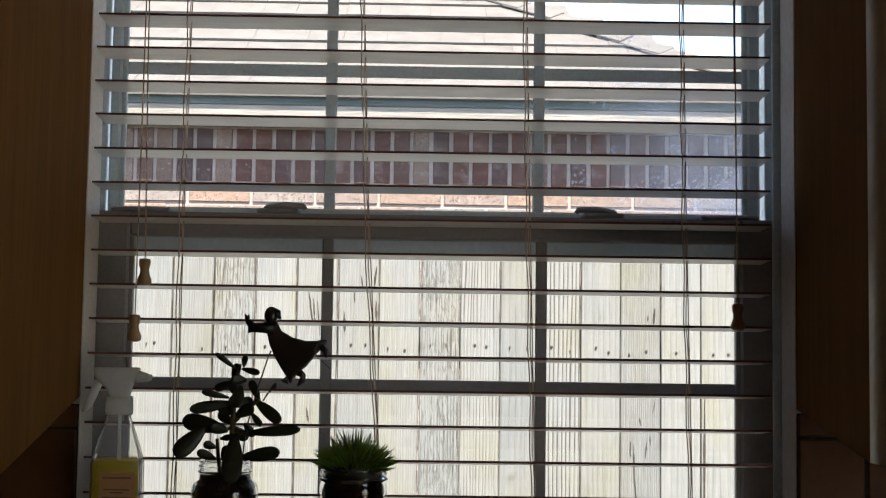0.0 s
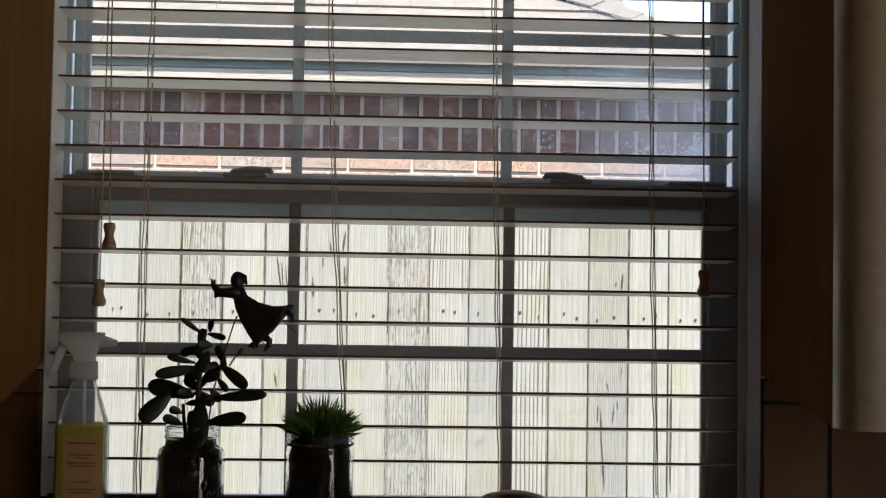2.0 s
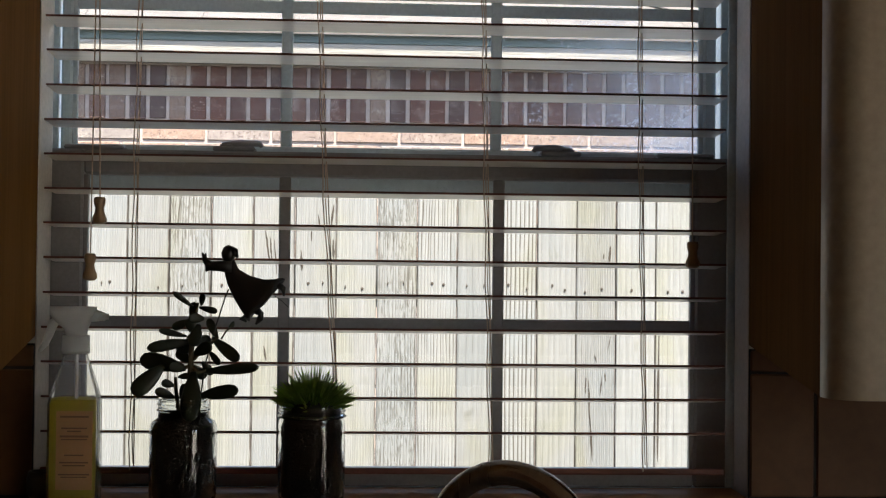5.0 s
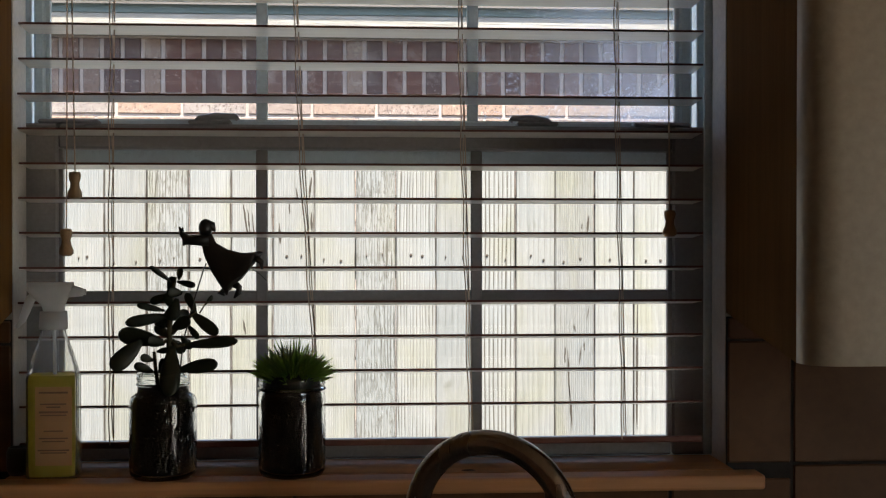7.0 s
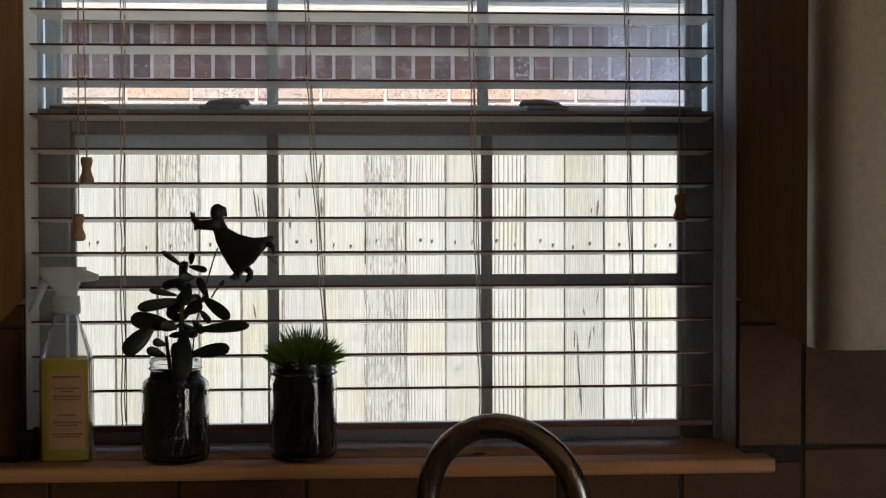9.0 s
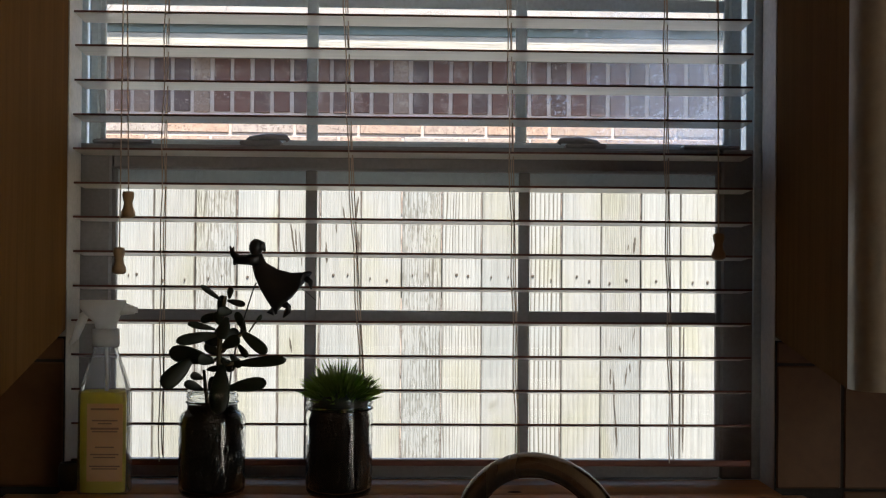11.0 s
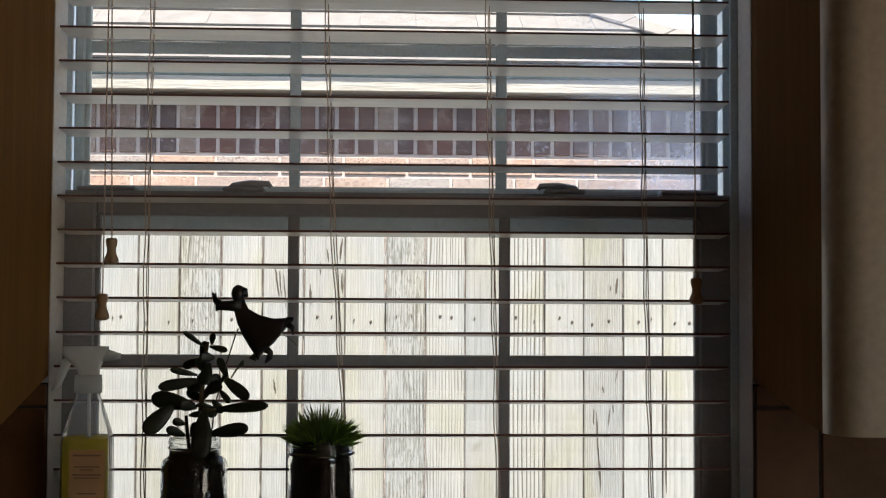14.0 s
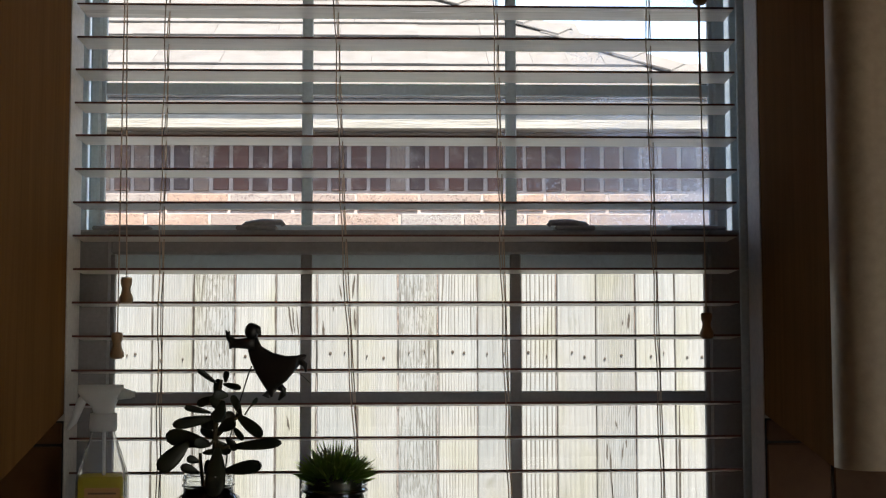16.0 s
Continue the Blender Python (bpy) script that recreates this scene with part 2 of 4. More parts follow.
M_SOFFIT = surface("shaded_soffit", (0.13, 0.11, 0.09), (0.10, 0.085, 0.07), 0.9, 10, 120, 0.3)
M_NAIL = surface("rusty_nail", (0.06, 0.045, 0.035), (0.03, 0.025, 0.02), 0.8, 100, 400, 0.2)
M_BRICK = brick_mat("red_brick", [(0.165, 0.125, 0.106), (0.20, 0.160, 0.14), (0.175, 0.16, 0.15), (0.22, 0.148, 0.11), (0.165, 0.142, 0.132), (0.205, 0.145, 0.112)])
# soldier course tones darkened for the shade below the eaves
M_SOLDIER = brick_mat("eave_shaded_brick", [(0.072, 0.032, 0.024), (0.088, 0.036, 0.025), (0.05, 0.030, 0.027), (0.08, 0.040, 0.030), (0.16, 0.115, 0.09), (0.062, 0.032, 0.027)])
M_MORTAR = surface("pale_mortar", (0.36, 0.305, 0.275), (0.29, 0.24, 0.213), 0.95, 30, 250, 0.5)
M_FASCIA = wood("cream_painted_rough_board", (0.275, 0.262, 0.236), (0.18, 0.171, 0.153), 0.85, 0, 110, 1.0, 0.0, 0.05, 0.3, 0.004)
M_DRIP = surface("shade_grey_board", (0.095, 0.124, 0.118), (0.068, 0.090, 0.085), 0.9, 10, 120, 0.4, stretch=(0.3, 1, 1))
M_SHINGLE = surface("sun_bleached_shingle", (0.116, 0.107, 0.098), (0.085, 0.078, 0.071), 0.95, 14, 420, 0.8)
# ground is out of view; pale so that it throws light up at the slats
M_GROUND = surface("bounce_ground", (0.52, 0.47, 0.40), (0.44, 0.395, 0.335), 0.95, 3, 60, 0.6)
M_GLASS = glass("jar_glass", (0.97, 0.99, 0.98), 0.0, 1.45, 0.10)
M_BOTTLE = pane_glass("clear_bottle", 0.0, 0.0, 1.10, 0.10)
M_SOAP = leafy("yellow_soap", (0.82, 0.72, 0.21), (0.76, 0.66, 0.19), 0.2, 0.85)
M_SPRAY = leafy("frosted_white_plastic", (0.88, 0.88, 0.86), (0.82, 0.82, 0.80), 0.4, 0.7)
M_LABEL = leafy("pinkish_paper_label", (0.80, 0.53, 0.29), (0.74, 0.48, 0.26), 0.8, 0.55)
M_INK = surface("brown_ink", (0.40, 0.23, 0.14), (0.34, 0.20, 0.12), 0.8, 20, 200, 0.0)
M_SOIL = surface("black_soil", (0.025, 0.018, 0.012), (0.012, 0.009, 0.006), 1.0, 60, 300, 1.0)
M_STEM = surface("plant_stem", (0.10, 0.08, 0.04), (0.06, 0.05, 0.025), 0.8, 60, 300, 0.5)
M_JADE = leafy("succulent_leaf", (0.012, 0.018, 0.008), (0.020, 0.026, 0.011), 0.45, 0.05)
M_BLADE = leafy("plastic_grass_blade", (0.20, 0.34, 0.05), (0.32, 0.47, 0.09), 0.45, 0.6)
M_FIGURE = surface("dark_patina_metal", (0.012, 0.010, 0.009), (0.022, 0.018, 0.016), 0.36, 40, 200, 0.2)
M_DARK = surface("dark_stoneware", (0.03, 0.024, 0.02), (0.05, 0.04, 0.032), 0.4, 30, 200, 0.1)
M_PANE_LOW = pane_glass("lower_pane_glass", 0.05, 0.02)
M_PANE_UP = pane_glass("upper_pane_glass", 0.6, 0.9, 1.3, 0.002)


# ---- builders ----
def mesh_of(bm, material, name="mesh", smooth=False):
    me = bpy.data.meshes.new(name)
    bm.normal_update()
    bm.to_mesh(me)
    bm.free()
    me.materials.append(material)
    if smooth:
        for f in me.polygons:
            f.use_smooth = True
    return me


def part(name, bm, material, parent=None, label="", smooth=False, at=None):
    ob = new(name, mesh_of(bm, material, name, smooth))
    if parent:
        ob.parent = parent
    if at:
        ob.location = at
    if label:
        tagged(ob, label)
    return ob


def thing(name, at, label, category, group="", kind=""):
    ob = new(name)
    ob.location = at
    return tagged(ob, label, category, group, kind)


def box(x0, x1, y0, y1, z0, z1, bevel=0.0, bm=None, seg=1):
    bm = bm or bmesh.new()
    made = bmesh.ops.create_cube(bm, size=1.0)["verts"]
    for v in made:
        v.co = Vector((x0 + (v.co.x + 0.5) * (x1 - x0), y0 + (v.co.y + 0.5) * (y1 - y0), z0 + (v.co.z + 0.5) * (z1 - z0)))
    if bevel:
        edges = list({e for v in made for e in v.link_edges})
        bmesh.ops.bevel(bm, geom=edges, offset=bevel, segments=seg, affect="EDGES", profile=0.5)
    return bm


def lathe(profile, n=32, bm=None, at=(0, 0, 0), squash=1.0, cap=False):
    bm = bm or bmesh.new()
    rings = []
    for r, z in profile:
        rings.append([bm.verts.new((at[0] + r * math.cos(2 * math.pi * i / n), at[1] + squash * r * math.sin(2 * math.pi * i / n), at[2] + z)) for i in range(n)])
    for a, b in zip(rings, rings[1:]):
        for i in range(n):
            bm.faces.new((a[i], a[(i + 1) % n], b[(i + 1) % n], b[i]))
    if cap:
        bm.faces.new(list(reversed(rings[0])))
        bm.faces.new(rings[-1])
    return bm


def sweep(points, radii, n=12, bm=None, flat=1.0):
    """A tube along points, its radius given point by point; flat squeezes it across y."""
    bm = bm or bmesh.new()
    pts = [Vector(p) for p in points]
    if not hasattr(radii, "__len__"):
        radii = [radii] * len(pts)
    rings, side = [], None
    for i, p in enumerate(pts):
        d = (pts[min(i + 1, len(pts) - 1)] - pts[max(i - 1, 0)]).normalized()
        if side is None:
            side = d.orthogonal().normalized()
        side = (side - d * side.dot(d)).normalized()
        up = d.cross(side)
        ring = []
        for k in range(n):
            a = 2 * math.pi * k / n
            off = (side * math.cos(a) + up * math.sin(a)) * radii[i]
            off.y *= flat
            ring.append(bm.verts.new(p + off))
        rings.append(ring)
    for a, b in zip(rings, rings[1:]):
        for k in range(n):
            bm.faces.new((a[k], a[(k + 1) % n], b[(k + 1) % n], b[k]))
    bm.faces.new(list(reversed(rings[0])))
    bm.faces.new(rings[-1])
    return bm


def ellipsoid(c, r, bm=None, u=14, v=9):
    bm = bm or bmesh.new()
    made = bmesh.ops.create_uvsphere(bm, u_segments=u, v_segments=v, radius=1.0)["verts"]
    for q in made:
        q.co = Vector((c[0] + q.co.x * r[0], c[1] + q.co.y * r[1], c[2] + q.co.z * r[2]))
    return bm


def structure(name, bm, material, label, category, parent=None):
    ob = part(name, bm, material, parent)
    return tagged(ob, label, category, kind="structure")

# ---- room ----
XL, XR, ZS, ZT = -0.427, 0.453, 1.155, 2.03
FACE, TILE = -0.079, -0.085
RX0, RX1, RY0, RZ1 = -1.7, 2.1, -3.7, 2.44

bm = bmesh.new()
for x0, x1, z0, z1 in ((RX0 - 0.1, XL, 0, 2.6), (XR, RX1 + 0.1, 0, 2.6), (XL, XR, 0, ZS - 0.018), (XL, XR, ZT, 2.6)):
    box(x0, x1, FACE, -0.022, z0, z1, bm=bm)
for x0, x1, z0, z1 in ((RX0 - 0.1, -0.462, -0.25, 2.6), (0.475, RX1 + 0.1, -0.25, 2.6), (-0.462, 0.475, -0.25, ZS - 0.025), (-0.462, 0.475, ZT + 0.01, 2.6)):
    box(x0, x1, -0.022, 0.11, z0, z1, bm=bm)
wall_n = structure("wall_north", bm, M_PAINT, "cream painted kitchen wall with a window opening", "wall")
structure("wall_west", box(RX0 - 0.1, RX0, RY0, FACE, 0, RZ1), M_ROOM, "plain unseen wall, tan to dim and warm the bounced light", "wall")
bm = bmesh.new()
# opening out of view, placed and sized to let fill light in
FILL_GAP = (-3.1, -1.75, 0.55, 2.0)
for y0, y1, z0, z1 in ((RY0, FILL_GAP[0], 0, RZ1), (FILL_GAP[1], FACE, 0, RZ1), (FILL_GAP[0], FILL_GAP[1], 0, FILL_GAP[2]), (FILL_GAP[0], FILL_GAP[1], FILL_GAP[3], RZ1)):
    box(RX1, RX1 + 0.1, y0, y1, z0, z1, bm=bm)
structure("wall_east", bm, M_ROOM, "tan painted wall with an unseen opening added to light the room", "wall")
structure("wall_south", box(RX0 - 0.1, RX1 + 0.1, RY0 - 0.1, RY0, 0, RZ1), M_ROOM, "plain unseen wall, tan to dim and warm the bounced light", "wall")
structure("ceiling", box(RX0 - 0.1, RX1 + 0.1, RY0 - 0.1, FACE, RZ1, RZ1 + 0.15), M_CEIL, "unseen ceiling, warm toned to tint the bounced light", "ceiling")
structure("floor", box(RX0 - 0.1, RX1 + 0.1, RY0 - 0.1, FACE, -0.2, 0), M_FLOOR, "brown tiled kitchen floor", "floor")

# wooden sill: back board, and a nosing board with horns past the opening
sill = thing("window_sill", (0, 0, ZS), "reddish pine window sill with a knot, two boards", "window sill", kind="structure")
part("back_board", box(XL + 0.001, XR - 0.001, -0.121, -0.02, -0.017, 0, 0.0015), M_SILL, sill)
part("nosing", box(-0.485, 0.478, -0.162, -0.1235, -0.0175, 0.0005, 0.004, seg=3), M_SILL, sill)
part("knot", lathe([(0.0005, 0.0012), (0.006, 0.001), (0.009, 0.0002)], 14, at=(0.125, -0.108, 0), squash=0.5), M_NAIL, sill, "dark knot in the pine")

# ---- window ----
win = thing("window_1", (0, 0, 0), "white vinyl double hung window with muntin bars, lower sash toned as shaded", "window", kind="structure")
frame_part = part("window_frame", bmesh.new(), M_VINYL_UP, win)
bm = bmesh.new()
box(-0.4615, -0.442, -0.021, 0.10, ZS - 0.02, ZT + 0.008, 0.002, bm)
box(0.455, 0.4745, -0.021, 0.10, ZS - 0.02, ZT + 0.008, 0.002, bm)
box(-0.4415, 0.4545, -0.021, 0.10, 2.003, ZT + 0.008, 0.002, bm)
box(-0.4415, 0.4545, -0.0195, 0.10, ZS - 0.024, ZS - 0.002, 0.002, bm)
for x in (-0.436, 0.449):
    box(x - 0.0055, x + 0.0055, -0.018, -0.0135, ZS, 2.0, 0.001, bm)
    box(x - 0.0055, x + 0.0055, 0.016, 0.021, 1.2, 2.0, 0.001, bm)
bm.to_mesh(frame_part.data)
bm.free()


def sash(name, y0, y1, x0, x1, z0, z1, gl, mx, mz, pane_mat, vinyl):
    """A sash: stiles, rails, glass and flat muntin bars. gl: the glass opening."""
    s = thing(name, (0, 0, 0), "", "")
    s.parent = win
    gx0, gx1, gz0, gz1 = gl
    part("stile", box(x0, gx0, y0, y1, z0, z1, 0.003), vinyl, s)
    part("stile", box(gx1, x1, y0, y1, z0, z1, 0.003), vinyl, s)
    part("bottom_rail", box(gx0, gx1, y0 + 0.001, y1 - 0.001, z0, gz0, 0.003), vinyl, s)
    part("top_rail", box(gx0, gx1, y0 + 0.001, y1 - 0.001, gz1, z1, 0.003), vinyl, s)
    ym = (y0 + y1) / 2
    pane = part("pane", box(gx0 - 0.004, gx1 + 0.004, ym - 0.0015, ym + 0.0015, gz0 - 0.004, gz1 + 0.004), pane_mat, s, "clear glass pane with dried specks and haze painted towards the right")
    pane.visible_shadow = False
    part("muntin", box(gx0, gx1, ym - 0.007, ym - 0.0025, mz - 0.0083, mz + 0.0083, 0.0015), vinyl, s)
    for x in mx:
        part("muntin", box(x - 0.0075, x + 0.0075, ym - 0.0078, ym - 0.0032, gz0, gz1, 0.0015), vinyl, s)
    # glazing bead round the glass
    bm = bmesh.new()
    for a in (gx0, gx1 - 0.006):
        box(a, a + 0.006, y0 + 0.003, ym - 0.002, gz0, gz1, 0.001, bm)
    part("glazing_bead", bm, vinyl, s)
    return s


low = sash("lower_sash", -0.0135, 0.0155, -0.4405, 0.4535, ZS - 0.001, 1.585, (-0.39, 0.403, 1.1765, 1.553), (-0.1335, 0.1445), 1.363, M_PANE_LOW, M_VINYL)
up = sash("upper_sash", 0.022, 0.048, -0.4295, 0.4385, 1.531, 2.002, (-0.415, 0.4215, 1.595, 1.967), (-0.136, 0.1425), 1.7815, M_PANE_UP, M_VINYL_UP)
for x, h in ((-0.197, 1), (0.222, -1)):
    lock = part("sash_lock", box(x - 0.027 - h * 0.003, x + 0.027 - h * 0.003, -0.010, 0.014, 1.585, 1.5915, 0.002), M_VINYL, low, "vinyl cam lock on the meeting rail, toned as shaded")
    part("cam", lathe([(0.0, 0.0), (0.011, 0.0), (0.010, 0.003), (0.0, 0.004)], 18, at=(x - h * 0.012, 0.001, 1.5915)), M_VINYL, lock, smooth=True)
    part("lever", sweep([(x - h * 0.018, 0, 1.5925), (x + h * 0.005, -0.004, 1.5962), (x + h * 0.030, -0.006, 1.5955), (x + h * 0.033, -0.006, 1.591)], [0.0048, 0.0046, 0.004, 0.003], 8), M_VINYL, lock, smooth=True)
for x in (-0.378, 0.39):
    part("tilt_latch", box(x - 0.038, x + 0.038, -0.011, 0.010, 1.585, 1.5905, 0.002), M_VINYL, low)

# ---- blind ----
blind = thing("window_blind", (0, 0, 0), "cream two inch slatted blind hung inside the window, slats open", "blind")
part("headrail", box(XL + 0.004, XR - 0.004, -0.078, -0.024, 1.985, 2.028, 0.003), M_SLAT, blind)
PITCH, SX0, SX1 = 0.0425, -0.422, 0.425
slat_mesh = None
rng = random.Random(5)
for k in range(-4, 14):
    if slat_mesh is None:
        bm = bmesh.new()
        rows = []
        for j, (yy, zz) in enumerate([(-0.0255, 0.0012), (-0.0249, 0.0016), (-0.008, 0.0018), (0.008, 0.0018), (0.0249, 0.0016), (0.0255, 0.0), (0.0249, -0.0014), (0.008, -0.0011), (-0.008, -0.0011), (-0.0249, -0.0014), (-0.0255, -0.0011)]):
            rows.append([bm.verts.new((x, yy, zz)) for x in (SX0, SX1)])
        for a, b in zip(rows, rows[1:] + rows[:1]):
            bm.faces.new((a[0], b[0], b[1], a[1]))
        bm.faces.new([r[1] for r in rows])
        bm.faces.new([r[0] for r in reversed(rows)])
        bmesh.ops.recalc_face_normals(bm, faces=bm.faces)
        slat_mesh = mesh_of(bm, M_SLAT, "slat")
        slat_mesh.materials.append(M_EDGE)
        # room-facing edges take dark brown: backlit shade put into the colour
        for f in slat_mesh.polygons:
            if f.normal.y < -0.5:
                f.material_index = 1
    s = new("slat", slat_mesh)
    s.parent = blind
    lean = -3.4 - 0.9 * max(k - 7, 0) + rng.uniform(-0.3, 0.3)
    s.matrix_basis = pose(rng.uniform(-0.001, 0.001), -0.05, 1.785 - PITCH * k + 0.0255 * math.sin(radians(lean)), lean, rng.uniform(-0.06, 0.06), 0)
RAIL_Z = 1.1815
rail = part("bottom_rail", box(SX0, SX1, -0.0255, 0.0255, -0.004, 0.004, 0.002, seg=2), M_EDGE, blind, "bottom rail in the brown of the shaded slat edges")
rail.matrix_basis = pose(0, -0.05, RAIL_Z - 0.0005, -9.3)
# ladders of cord: the place above, at the meeting rail and at the foot
for xa, xm, xb in ((-0.308, -0.312, -0.312), (-0.092, -0.081, -0.058), (0.113, 0.120, 0.130), (0.311, 0.315, 0.3235)):
    def run(z):
        return xm + (xa - xm) * (z - 1.55) / 0.3 if z > 1.55 else xm + (xb - xm) * (1.55 - z) / 0.36
    for y, dx in ((-0.0765, -0.001), (-0.0235, 0.034 * xm + 0.0025)):
        pts = []
        for i in range(25):
            z = 1.985 - i * (1.985 - RAIL_Z - 0.004) / 24
            pts.append((run(z) + dx + 0.0012 * math.sin(i * 1.7 + xa * 9), y, z))
        part("ladder_cord", sweep(pts, 0.0008, 5), M_CORD, blind)
    part("lift_cord", sweep([(run(z) + 0.017 * xm + 0.004, -0.05, z) for z in (1.985, 1.6, 1.4, RAIL_Z + 0.004)], 0.0008, 5), M_CORD, blind)


def tassel(x, z, top):
    """A turned wooden tassel of two bulbs on its pull cord."""
    c = part("pull_cord", sweep([(top, -0.080, 1.99), (x + (top - x) * 0.6, -0.082, 1.75), (x, -0.083, z + 0.014)], 0.0009, 5), M_CORD, blind)
    part("tassel", lathe([(0.0015, 0.016), (0.0062, 0.0155), (0.0074, 0.012), (0.0068, 0.007), (0.0052, 0.002), (0.0062, -0.004), (0.0088, -0.010), (0.0088, -0.0145), (0.006, -0.017), (0.001, -0.0175)], 16, at=(x, -0.084, z)), M_TASSEL, c, "turned wooden tassel", smooth=True)


for x, z, top in ((-0.352, 1.5035, -0.3585), (-0.3625, 1.4345, -0.3600), (0.3805, 1.458, 0.3775), (0.3785, 1.889, 0.3765)):
    tassel(x, z, top)

# ---- cabinets and worktop ----


def rounded_stile(x0, x1, y0, y1, z0, z1, s, r):
    """An upright board, its edge beside the window rolled to a wide radius."""
    arc = []
    for i in range(9):
        a = math.pi / 2 * i / 8
        arc.append((r - r * math.cos(a), r - r * math.sin(a)))
    pts = [(u, y0 + v) for u, v in arc] + [(x1 - x0, y0), (x1 - x0, y1), (0, y1)]
    bm = bmesh.new()
    lo, hi = [[bm.verts.new((x0 + u if s > 0 else x1 - u, v, z)) for u, v in pts] for z in (z0, z1)]
    n = len(pts)
    for i in range(n):
        bm.faces.new((lo[i], lo[(i + 1) % n], hi[(i + 1) % n], hi[i]))
    bm.faces.new(lo[::-1])
    bm.faces.new(hi)
    bmesh.ops.recalc_face_normals(bm, faces=bm.faces)
    for e in bm.edges:
        if e.is_manifold and e.calc_face_angle() > 0.5:
            e.smooth = False
    return bm


def wall_cabinet(x0, x1, inner, back_z, front_z, fy, label):
    """A wall cabinet beside the window; its end panel runs lower towards the front."""
    c = thing("wall_cabinet", (0, 0, 0), label, "cabinet", "cabinets beside the window")
    bm = box(x0, x1, fy, FACE - 0.001, front_z, 2.3)
    # bottom edge skewed to draw the diagonal line beside the window
    for v in bm.verts:
        if v.co.z < 1.5:
            v.co.z = back_z if v.co.y > -0.2 else front_z - 0.006
    part("carcass", bm, M_CAB, c)
    s = 1 if inner == x0 else -1
    a, b = sorted((inner, inner + s * 0.083))
    part("stile", rounded_stile(a, b, fy - 0.042, fy - 0.0005, front_z - 0.006, 2.3, s, 0.034), M_DOOR, c, "cream painted stile with a wide rounded edge", smooth=True)
    a, b = sorted((inner + s * 0.0865, inner + s * 0.50))
    door = part("door", box(a, b, fy - 0.044, fy - 0.0005, front_z - 0.004, 2.29, 0.004, seg=3), M_DOOR, c, "cream painted door")
    part("raised_panel", box(a + 0.06, b - 0.06, fy - 0.048, fy - 0.0445, front_z + 0.07, 2.22, 0.003), M_DOOR, door)
    a, b = sorted((inner + s * 0.5035, inner + s * 0.90))
    part("door", box(a, b, fy - 0.044, fy - 0.0005, front_z - 0.004, 2.29, 0.004, seg=3), M_DOOR, c, "cream painted door")
    return c


wall_cabinet(XR + 0.001, XR + 0.95, XR + 0.001, 1.345, 1.313, -0.325, "oak wall cabinet, side darkened as in shade, with cream painted front")
wall_cabinet(XL - 0.95, XL - 0.001, XL - 0.001, 1.349, 1.222, -0.64, "oak wall cabinet beside the window, side darkened as in shade, front unseen")

top = thing("worktop", (0, 0, 0), "dark speckled stone worktop under the window", "worktop")
part("slab", box(RX0 + 0.01, RX1 - 0.01, -0.72, TILE - 0.003, 0.875, 0.915, 0.004), M_COUNTER, top)
base = thing("base_cabinet", (0, 0, 0), "base cabinet in the same darkened oak, carrying the worktop", "cabinet")
part("carcass", box(RX0 + 0.01, RX1 - 0.01, -0.68, FACE - 0.001, 0.09, 0.8745, 0.002), M_CAB, base)
part("plinth", box(RX0 + 0.01, RX1 - 0.01, -0.62, FACE - 0.001, 0.0, 0.0895), M_CAB, base)

# ---- faucet ----
fau = thing("faucet", (0.0515, -0.33, 0.915), "brushed nickel gooseneck kitchen faucet", "faucet")
part("base", lathe([(0.0, 0.0), (0.027, 0.0), (0.027, 0.006), (0.021, 0.014), (0.0185, 0.05), (0.0175, 0.09), (0.013, 0.1), (0.0, 0.1)], 28), M_NICKEL, fau, smooth=True)
R, ZC, TURN = 0.0855, 0.2345, radians(-32)
pts = [(0, 0, 0.095), (0, 0, 0.16), (0, 0, 0.21)]
for i in range(25):
    a = math.pi - math.pi * 1.04 * i / 24
    d = R + R * math.cos(a)
    pts.append((d * math.cos(TURN), d * math.sin(TURN), ZC + R * math.sin(a)))
d = 2 * R - 0.003
pts.append((d * math.cos(TURN), d * math.sin(TURN), ZC - 0.05))
part("neck", sweep(pts, 0.0125, 22), M_NICKEL, fau, smooth=True)
part("spray_head", lathe([(0.0, -0.075), (0.013, -0.075), (0.0155, -0.06), (0.0145, -0.01), (0.0125, 0.0), (0.0, 0.0)], 24, at=(d * math.cos(TURN), d * math.sin(TURN), ZC - 0.045)), M_NICKEL, fau, smooth=True)
part("handle", sweep([(0.012, 0.01, 0.055), (0.03, 0.02, 0.062), (0.06, 0.03, 0.085)], [0.009, 0.007, 0.005], 14), M_NICKEL, fau, smooth=True)


# ---- things on the sill ----
def rounded_square(hx, hy, z, n=36, e=4.0):
    out = []
    for i in range(n):
        a = 2 * math.pi * i / n
        c, s = math.cos(a), math.sin(a)
        out.append((hx * math.copysign(abs(c) ** (2 / e), c), hy * math.copysign(abs(s) ** (2 / e), s), z))
    return out


def loft(sections, cap=True, bm=None):
    bm = bm or bmesh.new()
    rings = [[bm.verts.new(p) for p in s] for s in sections]
    n = len(rings[0])
    for a, b in zip(rings, rings[1:]):
        for i in range(n):
            bm.faces.new((a[i], a[(i + 1) % n], b[(i + 1) % n], b[i]))
    if cap:
        bm.faces.new(list(reversed(rings[0])))
        bm.faces.new(rings[-1])
    return bm


BX = -0.3695
bottle = thing("spray_bottle", (BX, -0.117, ZS), "clear spray bottle with yellow soap and a white trigger", "spray bottle")
